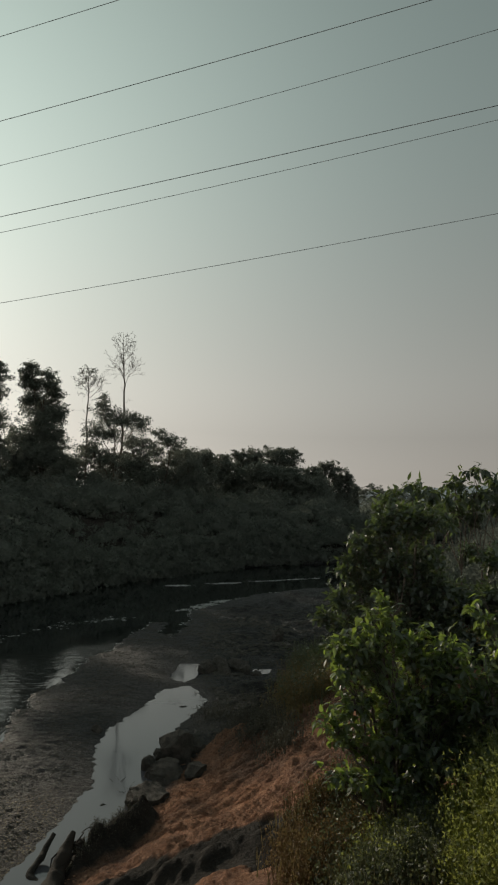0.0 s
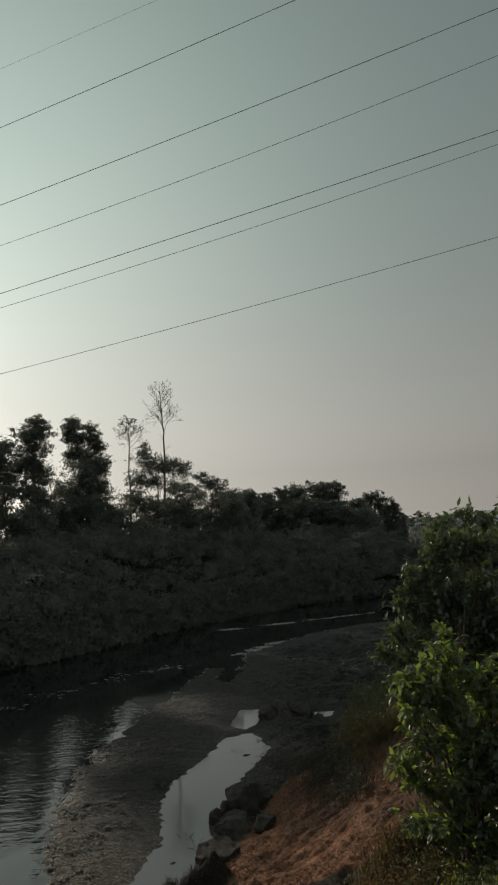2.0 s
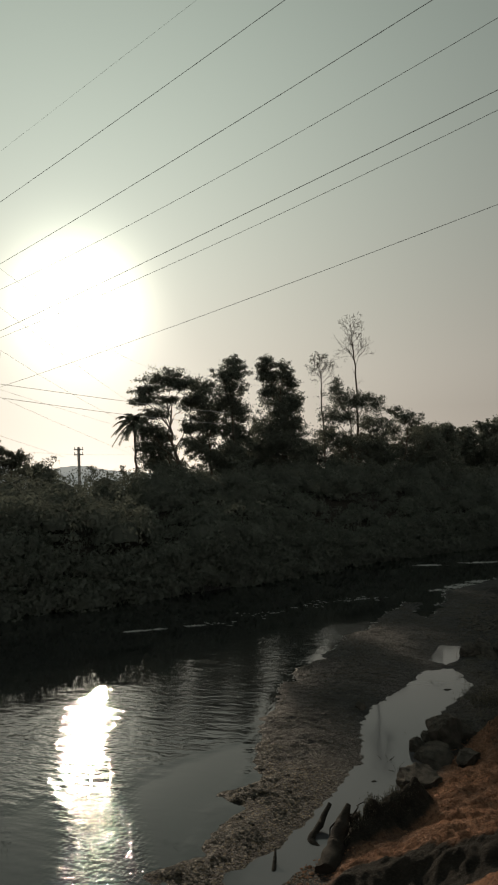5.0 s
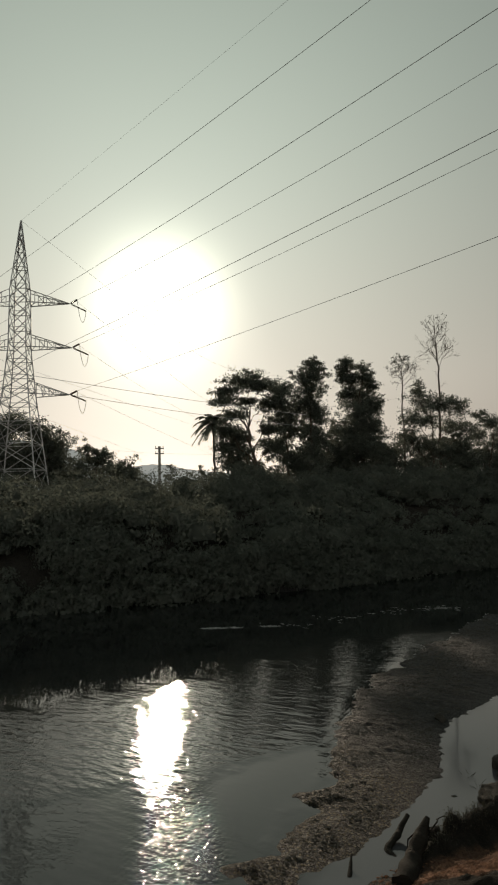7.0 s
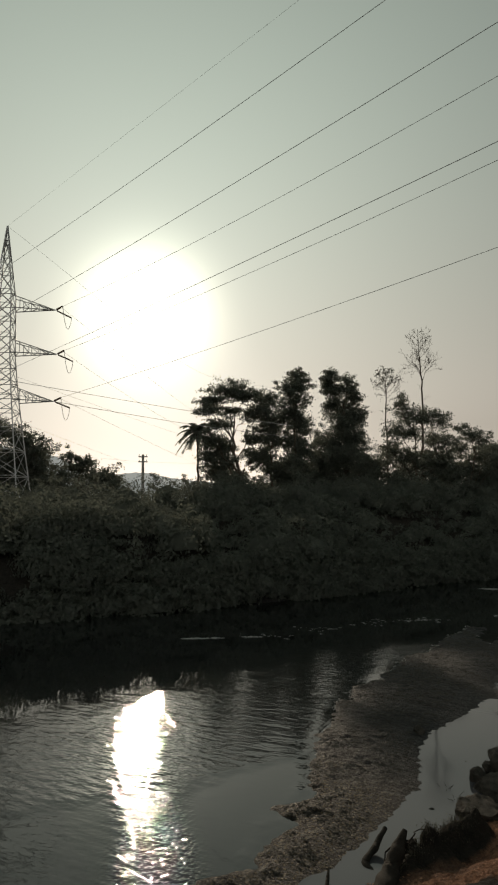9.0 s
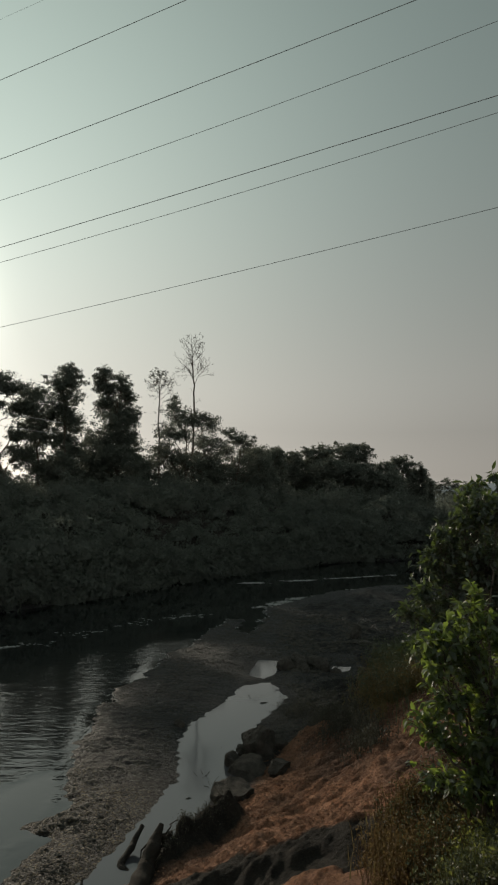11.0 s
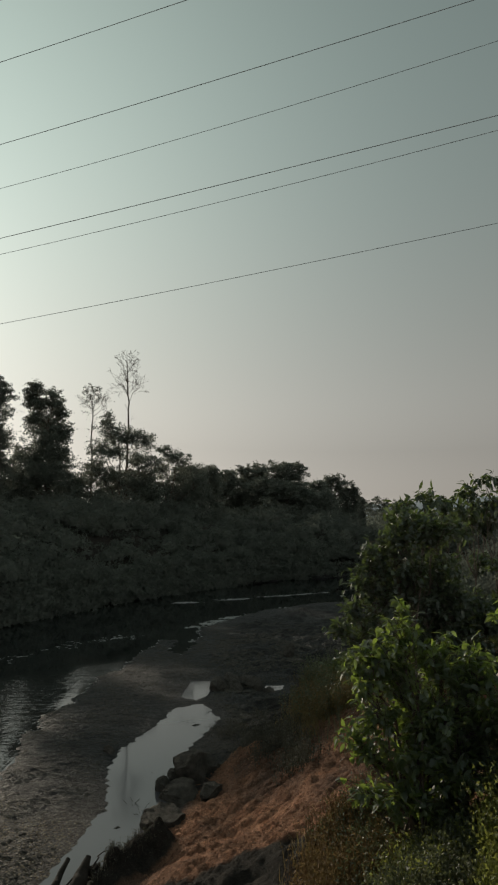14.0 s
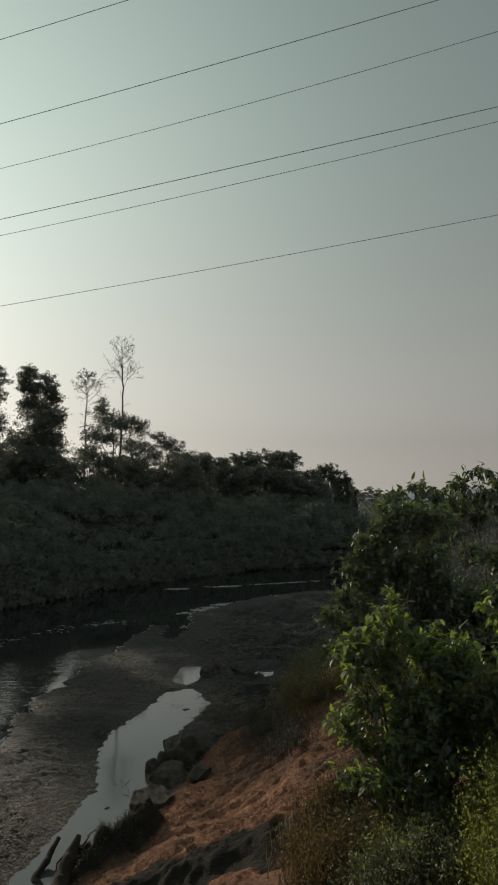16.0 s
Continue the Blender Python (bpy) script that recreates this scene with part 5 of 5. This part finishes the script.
def add_pebbles():
    """Clods and small stones strewn over the slope and the mud."""
    r = rng(461)
    oct_v = np.array([(1, 0, 0), (0, 1, 0), (-1, 0, 0), (0, -1, 0), (0, 0, 1), (0, 0, -1)], float)
    oct_f = np.array([(0, 1, 4), (1, 2, 4), (2, 3, 4), (3, 0, 4), (1, 0, 5), (2, 1, 5), (3, 2, 5), (0, 3, 5)])
    x, y = r.uniform(-4.5, 4.5, 52000), r.uniform(8.5, 22, 52000)
    toe = line_distance(x, y, TOE)
    keep = (toe > -0.4) & (toe < 6) & (fbm(x * 0.8, y * 0.8, 3, 5) > -0.15)
    x, y = x[keep], y[keep]
    z, _, humus_shade, _ = land(x, y)
    z, x, y = z[humus_shade < 0.3], x[humus_shade < 0.3], y[humus_shade < 0.3]
    n = len(x)
    s = 0.007 + 0.025 * r.uniform(0, 1, n) ** 3
    v = oct_v[None] * s[:, None, None] * r.uniform(0.6, 1.3, (n, 6, 1)) * np.array([1.2, 1, 0.7])
    v = v + np.stack([x, y, z + s * 0.2], 1)[:, None]
    f = (oct_f[None] + np.arange(n)[:, None, None] * 6).reshape(-1, 3)
    me = mesh_from("clods", [(v.reshape(-1, 3), f)], [simple("clod", (0.13, 0.07, 0.045), (0.36, 0.19, 0.115), 5, 0.95)], False)
    # crumbs of dried mud on the spit
    x, y = r.uniform(-7.3, 4.0, 60000), 9.5 * (40 / 9.5) ** r.uniform(0, 1, 60000)
    z, _, _, wet = land(x, y)
    keep = (z > 0.03) & (line_distance(x, y, TOE) < 0) & (fbm(x * 1.1, y * 1.6, 3, 87) > -0.1)
    x, y, z = x[keep], y[keep], z[keep]
    n = len(x)
    s = (0.006 + 0.024 * r.uniform(0, 1, n) ** 2.6) * (0.7 + y / 30)
    v = oct_v[None] * s[:, None, None] * r.uniform(0.6, 1.3, (n, 6, 1)) * np.array([1.7, 1, 0.6])
    v = v + np.stack([x, y, z + s * 0.1], 1)[:, None]
    f = (oct_f[None] + np.arange(n)[:, None, None] * 6).reshape(-1, 3)
    # larger trodden lumps on the flat between the pool and the slope
    x, y = r.uniform(-2.2, 5.0, 9000), r.uniform(17, 36, 9000)
    z = land(x, y)[0]
    keep = (z > 0.05) & (z < 0.9) & (fbm(x * 0.7, y * 0.9, 3, 95) > -0.05)
    x, y, z = x[keep], y[keep], z[keep]
    s = 0.02 + 0.075 * r.uniform(0, 1, len(x)) ** 2.5
    lumps = oct_v[None] * s[:, None, None] * r.uniform(0.6, 1.3, (len(x), 6, 1)) * np.array([1.8, 1.1, 0.7])
    lumps = lumps + np.stack([x, y, z + s * 0.15], 1)[:, None]
    lump_f = (oct_f[None] + np.arange(len(x))[:, None, None] * 6).reshape(-1, 3)
    crumbs = mesh_from("mud_crumbs", [(v.reshape(-1, 3), f), (lumps.reshape(-1, 3), lump_f)], [simple("mud_crumb", (0.018, 0.017, 0.015), (0.1, 0.09, 0.073), 9, 0.85)], False)
    tagged(new("mud_crumbs", crumbs), "crumbs of dark mud strewn over the spit", "mud", kind="stuff")
    tagged(new("clods", me), "loose orange clods and small stones on the slope", "soil", kind="stuff")


add_pebbles()


def driftwood(seed, pts, radii, label, name="driftwood"):
    r = rng(seed)
    p = smooth_path(pts, 24)
    rad = np.interp(np.linspace(0, 1, len(p)), np.linspace(0, 1, len(radii)), radii)
    v, f = tube(p, rad, 12)
    k = np.array([noise.noise(Vector(q * 6.0)) for q in v])
    c = np.repeat(p, 12, axis=0)
    v = c + (v - c) * (1 + 0.32 * k)[:, None]
    ends = [np.concatenate([v[:12], p[:1]]), np.concatenate([v[-12:], p[-1:]])]
    cap = np.array([(i, (i + 1) % 12, 12) for i in range(12)])
    o = p[0].copy()
    return solid(name, [(v - o, f), (ends[0] - o, cap), (ends[1] - o, cap)], WOOD_WET, o, label, "driftwood")


driftwood(501, [(-3.62, 12.35, 0.32), (-3.72, 12.0, 0.12), (-3.8, 11.6, 0.0), (-3.62, 11.45, -0.05)], [0.04, 0.062, 0.075, 0.06], "short dark log leaning out of the shallow water")
driftwood(502, [(-3.08, 11.75, 0.66), (-3.16, 11.5, 0.42), (-3.22, 11.2, 0.2), (-3.25, 10.6, 0.05)], [0.04, 0.13, 0.15, 0.2], "thick dark tree stump rooted at the waterline")


def root_mass(seed, top, label):
    """Gnarled roots that spread from the head of a stump to the ground round it."""
    r = rng(seed)
    ob = thing("root_mass", top, label, "roots")
    for i in range(18):
        a = i * 0.35 + r.uniform(-0.2, 0.2)
        ln = r.uniform(0.25, 0.6)
        e = np.array([math.cos(a) * ln, math.sin(a) * ln, 0])
        e[2] = max(height(top[0] + e[0], top[1] + e[1]), -0.1) - top[2] - 0.03
        q, qr = limb(r, r.normal(size=3) * 0.05, e, r.uniform(0.015, 0.035), 0.006, 0.2, 9, 0.05)
        part("root", [tube(q, qr, 6)], WOOD_WET, ob)
    return ob


root_mass(507, (-3.05, 11.75, 0.42), "tangle of dark roots round a stump at the waterline")
driftwood(504, [(-4.25, 10.9, 0.14), (-4.2, 10.7, 0.05), (-4.15, 10.5, -0.03)], [0.02, 0.035, 0.045], "small dark snag sticking out of the mud")
for i, (x, y) in enumerate([(-2.55, 14.4), (-2.65, 14.8), (-3.0, 15.3), (-1.6, 22.3), (-1.4, 25.8), (-1.9, 26.3), (-2.4, 21.3)]):
    r = rng(520 + i)
    tw = []
    for _ in range(6):
        q, qr = limb(r, (0, 0, -0.1), r.normal(size=3) * (0.16, 0.16, 0.03) + (0, 0, 0.1), 0.008, 0.003, 0.15, 5)
        tw.append(tube(q, qr, 4))
    solid("dead_twigs", tw, WOOD_WET, (x, y, 0.0), "spray of dead twigs standing in shallow water", "twigs")


# ---- the near bank's plants ----
def shrub(seed, az, dist, clumps, label, leaf, width, mat, stems=5, count=260, pieces=0, name="shrub", foot=0.0, stem_r=0.025, category="shrub", trunk=0.0, droop=0.28):
    """A many-stemmed shrub with separate broad leaves set along its twigs.
    clumps: (side, away, height, half width, half height) in metres from the foot."""
    r = rng(seed)
    x, y = place(az, dist)
    z = height(x, y) - 0.05 + foot
    side, away = side_axes(az)
    ob = thing(name, (x, y, z), label, category)
    wood, pos, dirs = [], [], []
    head = np.array([side[0] * 0.1, side[1] * 0.1, trunk])
    if trunk:
        q, qr = limb(r, (0, 0, 0), head, stem_r * 1.4, stem_r, 0.06, 8)
        part("trunk", [tube(q, qr, 7)], BARK, ob)
    for c in clumps:
        cx = side * c[0] + away * c[1] + np.array([0, 0, c[2]])
        root = side * r.normal() * 0.12 + away * r.normal() * 0.12
        q, qr = limb(r, head if trunk else root, cx, stem_r * (0.7 if trunk else 1), 0.01, 0.1, 9, 0.05)
        part("stem", [tube(q, qr, 6)], BARK, ob)
        n = int(count * (c[3] * c[4] / 0.2))
        sprays = max(3, n // 9)
        for e in clump(r, cx, (c[3], c[3], c[4]), sprays):
            a = q[r.integers(5, 9)]
            w, wr = limb(r, a, e, 0.006, 0.003, 0.12, 6, 0.06)
            wood.append(tube(w, wr, 3))
            out = e - a
            out = out / (np.linalg.norm(out) + 1e-6)
            k = 10
            t = r.uniform(0.35, 1.0, k)
            base = w[0] + (w[-1] - w[0]) * t[:, None] + r.normal(size=(k, 3)) * 0.015
            d = out * 0.6 + r.normal(size=(k, 3)) * 0.75 + np.array([0, 0, -droop])
            pos.append(base)
            dirs.append(d)
    tagged(part("twig_work", wood, BARK, ob), kind="stuff")
    pos, dirs = np.concatenate(pos), np.concatenate(dirs)
    v, f = broad_leaves(pos, dirs, r, leaf, width)
    n = len(pos)
    if pieces:
        # the outermost leaves on the water side are pieces of their own
        facing = pos @ (-0.6 * side - 0.5 * away + np.array([0, 0, 0.35]))
        order = np.argsort(-facing)
        single = np.sort(order[:pieces])
        rest = np.sort(order[pieces:])
    else:
        single, rest = [], np.arange(n)
    keep = np.zeros(n, bool)
    keep[rest] = True
    remap = np.cumsum(keep) - 1
    vv = v.reshape(n, 8, 3)[keep].reshape(-1, 3)
    ff = (f.reshape(n, 8, 3)[keep] - (np.arange(n)[keep] * 8)[:, None, None] + (np.arange(keep.sum()) * 8)[:, None, None]).reshape(-1, 3)
    tagged(part("foliage", [(vv, ff)], mat, ob), kind="stuff")
    proto = None
    for k in single:
        if proto is None or k % 12 == 0:
            lv, lf = broad_leaves(np.zeros((1, 3)), np.array([[0.9, 0.1, -0.25]]), r, leaf * 1.05, width * 1.05)
            proto = mesh_from("leaf", [(lv, lf)], [mat])
        d = Vector(dirs[k])
        m = Matrix.Translation(pos[k]) @ d.to_track_quat('X', 'Z').to_matrix().to_4x4() @ Matrix.Rotation(r.uniform(-0.6, 0.6), 4, 'X')
        part("leaf", proto, mat, ob, at=m)
    return ob


# the broad-leaved shrub on the slope
shrub(601, 13.2, 8.5, [(-0.62, -0.1, 2.5, 0.24, 0.13), (-0.66, -0.1, 2.1, 0.2, 0.12), (0.85, 0.1, 2.3, 0.4, 0.3), (1.1, 0.1, 1.75, 0.35, 0.35), (1.05, 0.1, 1.1, 0.4, 0.35), (0.75, 0, 0.45, 0.4, 0.3), (0.3, -0.1, 0.3, 0.35, 0.25),
                       (-0.02, -0.1, 2.98, 0.16, 0.2), (-0.1, -0.1, 2.62, 0.36, 0.26), (-0.45, -0.1, 2.42, 0.34, 0.2), (0.3, 0.1, 2.45, 0.42, 0.28), (-0.15, 0.0, 2.1, 0.45, 0.3), (0.65, 0.0, 2.1, 0.4, 0.32), (-0.45, -0.1, 1.7, 0.42, 0.2),
                       (0.3, -0.1, 1.7, 0.5, 0.32), (0.8, 0.1, 1.5, 0.35, 0.35), (-0.75, -0.1, 1.42, 0.26, 0.14), (-0.5, -0.1, 1.2, 0.36, 0.18), (0.0, -0.2, 1.3, 0.45, 0.28), (0.5, -0.15, 1.1, 0.45, 0.3), (-0.62, -0.15, 0.8, 0.32, 0.17),
                       (-0.1, -0.2, 0.8, 0.4, 0.25), (0.4, -0.1, 0.6, 0.4, 0.3), (0.1, 0.4, 1.6, 0.6, 0.5), (0.6, 0.45, 1.2, 0.6, 0.5), (0.3, 0.4, 0.8, 0.6, 0.4)],
      "broad-leaved green shrub with sunlit leaves on the river bank", 0.122, 0.066, LEAF_SHRUB, count=680, pieces=300)
shrub(602, 21.5, 8.2, [(0.0, 0, 2.3, 0.2, 0.25), (0.15, 0, 1.85, 0.36, 0.26), (-0.1, 0.1, 1.3, 0.4, 0.35), (0.4, 0.1, 1.4, 0.4, 0.35), (0.2, 0, 0.8, 0.45, 0.35), (0.7, 0.1, 1.6, 0.4, 0.25)],
      "broad-leaved green shrub with sunlit leaves on the river bank", 0.122, 0.066, LEAF_SHRUB, count=570)
# the dense thicket behind it
shrub(603, 12.6, 14.0, [(0.27, 0, 4.0, 0.36, 0.36), (0.6, 0.1, 3.85, 0.5, 0.4), (1.1, 0.1, 3.85, 0.42, 0.35), (-0.1, 0, 3.65, 0.4, 0.32), (-0.55, 0, 3.45, 0.36, 0.3), (-0.4, 0, 3.0, 0.5, 0.35),
                        (0.3, 0, 2.9, 0.6, 0.4), (0.95, 0.1, 3.0, 0.55, 0.4), (-0.75, 0, 2.7, 0.4, 0.35), (-0.1, -0.1, 2.3, 0.6, 0.4), (0.6, 0, 2.2, 0.6, 0.4), (1.2, 0, 2.3, 0.5, 0.4), (-1.0, -0.1, 2.1, 0.4, 0.3), (-0.45, -0.1, 1.6, 0.6, 0.4),
                        (0.4, -0.1, 1.5, 0.7, 0.45), (1.2, 0, 1.5, 0.6, 0.5), (-1.3, -0.1, 1.6, 0.35, 0.25), (-0.9, -0.1, 0.9, 0.5, 0.35), (0.2, 0.6, 2.6, 0.8, 0.7), (0.9, 0.6, 1.9, 0.8, 0.7)],
      "tall dense dark-green thicket on the river bank", 0.15, 0.085, LEAF_BROAD, count=400)
shrub(604, 18.5, 14.5, [(0, 0, 1.75, 0.7, 0.4), (0.9, 0, 1.65, 0.7, 0.4), (-0.6, 0, 1.7, 0.6, 0.4), (0.4, 0, 1.3, 0.8, 0.4), (1.4, 0, 1.3, 0.7, 0.4), (0, 0, 0.8, 0.8, 0.4), (1.0, 0, 0.8, 0.8, 0.4), (-0.7, -0.2, 0.5, 0.7, 0.4), (0.4, -0.3, 0.4, 0.8, 0.4), (1.6, -0.2, 0.5, 0.7, 0.4)],
      "dense dark-green bush on the river bank", 0.15, 0.085, LEAF_BROAD, count=360)
# slender young trees with large drooping leaves; el: how high their tops stand over the eye's level
for seed, az, dist, el, w in ((611, 15.2, 17.0, 3.3, 1.15), (613, 13.8, 17.5, 2.2, 0.9), (612, 20.6, 19.0, 4.4, 1.2), (614, 18.9, 19.5, 3.0, 0.9), (615, 22.4, 19.5, 3.0, 1.0), (616, 17.0, 18.0, 2.8, 0.9)):
    x, y = place(az, dist)
    h = 6.45 + dist * math.tan(radians(el)) - height(x, y) - 0.2
    shrub(seed, az, dist, [(0, 0, h, 0.4 * w, 0.2), (-0.5 * w, 0, h - 0.35, 0.36 * w, 0.22), (0.5 * w, 0.1, h - 0.3, 0.4 * w, 0.22), (0.1, 0, h - 0.75, 0.45 * w, 0.22), (-0.65 * w, 0, h - 0.95, 0.36 * w, 0.22), (0.6 * w, 0, h - 0.95, 0.38 * w, 0.22)],
          "slender young tree with large drooping leaves", 0.26, 0.1, LEAF_BROAD, count=150, droop=1.1, name="young_tree", stem_r=0.022, category="tree", trunk=h * 0.45)
x, y = place(25.9, 27.0)
h = 6.45 + 27.0 * math.tan(radians(5.0)) - height(x, y) + 0.1
leafy_tree(621, 25.9, 27.0, [(0, h - 0.35, 0.9, 0.35), (-0.9, h - 0.65, 0.6, 0.3), (0.9, h - 0.5, 0.8, 0.3), (0.3, h - 1.0, 0.7, 0.3), (1.8, h - 0.8, 0.8, 0.35)], "flat-topped dark tree on the near bank", 0.12, 0.16, 1.1, LEAF_BROAD, fork=0.35, far=1.0)
for seed, az, dist in ((631, 17.5, 30), (632, 21, 33), (633, 25, 24), (634, 27.5, 20), (635, 13.0, 24), (636, 24, 17), (637, 10.5, 21), (638, 15, 40)):
    rr = rng(seed)
    shrub(seed, az, dist, [(rr.uniform(-1.2, 1.2), rr.uniform(-0.6, 0.6), rr.uniform(0.5, 1.7), 0.7, 0.4) for _ in range(8)], "low green bush on the near bank", 0.18, 0.11, LEAF_BROAD, count=150)


def herbs(seed, spots, label, leaf, width, mat, stems, tall, name="herbs", spread=0.45):
    """Weeds: many thin stems with small leaves all the way up, too many to count."""
    r = rng(seed)
    wood, pos, dirs = [], [], []
    for az, dist in spots:
        x0, y0 = place(az, dist)
        xs, ys = x0 + r.normal(size=stems) * spread, y0 + r.normal(size=stems) * spread
        for x, y, z in zip(xs, ys, land(xs, ys)[0]):
            h = tall * r.uniform(0.45, 1.1)
            q, qr = limb(r, (x, y, z - 0.03), (x + r.normal() * 0.14 * h, y + r.normal() * 0.14 * h, z + h), 0.006, 0.002, 0.08, 4)
            wood.append(tube(q, qr, 3))
            k = int(13 * h / 0.9) + 4
            t = r.uniform(0.15, 1, k)
            base = np.stack([np.interp(t, np.linspace(0, 1, 4), q[:, i]) for i in range(3)], 1)
            pos.append(base + r.normal(size=(k, 3)) * 0.04)
            dirs.append(r.normal(size=(k, 3)) + np.array([0, 0, 0.35]))
    pos, dirs = np.concatenate(pos), np.concatenate(dirs)
    lv, lf = leaves(pos, r, leaf, width, facing=1.5 * dirs)
    tagged(new(name, mesh_from(name, wood + [(lv, lf)], [mat], False)), label, "weeds", kind="stuff")


def grass(seed, spots, label, tall, blades, mat, spread=0.4, name="grass"):
    """Tufts of narrow bent blades."""
    r = rng(seed)
    vs, fs, n = [], [], 0
    for az, dist in spots:
        x0, y0 = place(az, dist)
        m = blades
        x, y = x0 + r.normal(size=m) * spread, y0 + r.normal(size=m) * spread
        z = land(x, y)[0]
        h = tall * r.uniform(0.35, 1.1, m)
        a = r.uniform(0, 2 * np.pi, m)
        bend = r.uniform(0.1, 0.7, m) * h
        w = r.uniform(0.004, 0.011, m)
        dx, dy = np.cos(a), np.sin(a)
        rows = []
        for t in (0.0, 0.5, 1.0):
            cx, cy, cz = x + dx * bend * t * t, y + dy * bend * t * t, z - 0.02 + h * t * (1 - 0.15 * t)
            ww = w * (1 - t) + 0.0005
            rows.append(np.stack([cx - dy * ww, cy + dx * ww, cz], 1))
            rows.append(np.stack([cx + dy * ww, cy - dx * ww, cz], 1))
        v = np.stack(rows, 1)
        f = np.array([(0, 1, 3, 2), (2, 3, 5, 4)])[None] + (np.arange(m) * 6)[:, None, None] + n
        vs.append(v.reshape(-1, 3))
        fs.append(f.reshape(-1, 4))
        n += m * 6
    tagged(new(name, mesh_from(name, [(np.concatenate(vs), np.concatenate(fs))], [mat], False)), label, "grass", kind="stuff")


rr = rng(700)
herbs(701, [(22.0, 7.2), (23.0, 7.3), (24.2, 7.4), (25.5, 7.3), (22.6, 6.7), (24.0, 6.6), (25.5, 6.6), (27.0, 6.8), (26.8, 6.2), (25.0, 6.1), (28.2, 6.4)], "bushy yellow-green weeds with small leaves", 0.046, 0.021, LEAF_HERB, 170, 1.05, spread=0.17)
herbs(716, [(20.0, 7.4), (20.8, 7.1), (21.2, 7.5), (20.6, 6.7), (21.6, 6.5), (22.2, 6.1), (23.2, 6.0), (21.4, 6.9)], "low yellow-green weeds with small leaves", 0.05, 0.022, LEAF_HERB, 130, 0.62, spread=0.16)
herbs(717, [(22.6, 8.8), (23.6, 9.0), (24.6, 9.2), (25.6, 9.0), (24.0, 8.4)], "dark green leafy weeds behind lighter ones", 0.08, 0.045, LEAF_WEED, 80, 1.2, spread=0.25)
herbs(702, [(rr.uniform(10.5, 17), rr.uniform(6.9, 8.3)) for _ in range(17)], "low green weeds growing under a shrub", 0.05, 0.026, LEAF_WEED, 80, 0.42, spread=0.28)
herbs(718, [(rr.uniform(11.0, 15), rr.uniform(7.2, 8.4)) for _ in range(7)], "tufts of fresh green weeds under a shrub", 0.06, 0.03, LEAF_HERB, 50, 0.4, spread=0.16)
grass(703, [(rr.uniform(4.6, 10.4), rr.uniform(8.0, 9.6)) for _ in range(18)], "dry yellow-brown grass on the slope", 0.5, 130, GRASS_DRY, 0.2)
herbs(710, [(rr.uniform(5.0, 10.4), rr.uniform(7.9, 9.6)) for _ in range(26)], "dry reddish-brown weeds on the slope", 0.045, 0.02, WEED_DRY, 64, 0.48, spread=0.2)
herbs(711, [(rr.uniform(6, 10.8), rr.uniform(8.0, 9.8)) for _ in range(12)], "olive weeds among dry grass on the slope", 0.045, 0.022, LEAF_WEED, 45, 0.55, spread=0.16)
grass(704, [(rr.uniform(11, 19), rr.uniform(6.6, 8.4)) for _ in range(16)], "dry grass and dead stalks under a shrub", 0.4, 120, GRASS_DRY, 0.3)
grass(705, [(rr.uniform(3.6, 8.4), rr.uniform(16.0, 24)) for _ in range(20)], "tufts of tall dry grass on the bank", 0.6, 110, GRASS_DRY, 0.2)
herbs(706, [(rr.uniform(3.4, 8.2), rr.uniform(15.6, 24)) for _ in range(24)], "dead brown weeds on the bank", 0.07, 0.03, GRASS_DRY, 46, 0.85, spread=0.26)
herbs(712, [(4.4 - 0.95 * (d - 13.6) + rr.normal() * 0.8, d) for d in [rr.uniform(13.6, 18.5) for _ in range(30)]], "dark withered weeds on the slope", 0.06, 0.026, WEED_DARK, 36, 0.42, spread=0.22)
herbs(709, [(rr.uniform(4.6, 8.8), rr.uniform(17.0, 28)) for _ in range(20)], "olive-green weeds on the bank", 0.08, 0.038, LEAF_WEED, 60, 1.05, spread=0.32)
grass(707, [(rr.uniform(9, 30), rr.uniform(14, 40)) for _ in range(120)], "rough grass covering the upper bank", 0.55, 220, LEAF_WEED, 0.9)
grass(708, [(rr.uniform(-4.5, 4), rr.uniform(15.5, 22)) for _ in range(60)], "sparse dark grass at the foot of the slope", 0.13, 40, WEED_DARK, 0.25)
herbs(713, [(-14.6, 12.1), (-13.6, 12.3), (-12.6, 12.5), (-11.4, 12.7), (-10.2, 12.9)], "short dark weeds on a ridge of earth by the pool", 0.035, 0.016, WEED_DARK, 60, 0.11, spread=0.14)
herbs(714, [(rr.uniform(-3.4, 0.6), rr.uniform(24.8, 26.6)) for _ in range(10)], "dark brush between rocks on the mud", 0.05, 0.022, WEED_DARK, 22, 0.2, spread=0.3)
herbs(715, [(rr.uniform(-3.2, 3.5), rr.uniform(17.2, 22.5)) for _ in range(11)], "dark low weeds beside the pool", 0.05, 0.022, WEED_DARK, 26, 0.22, spread=0.3)
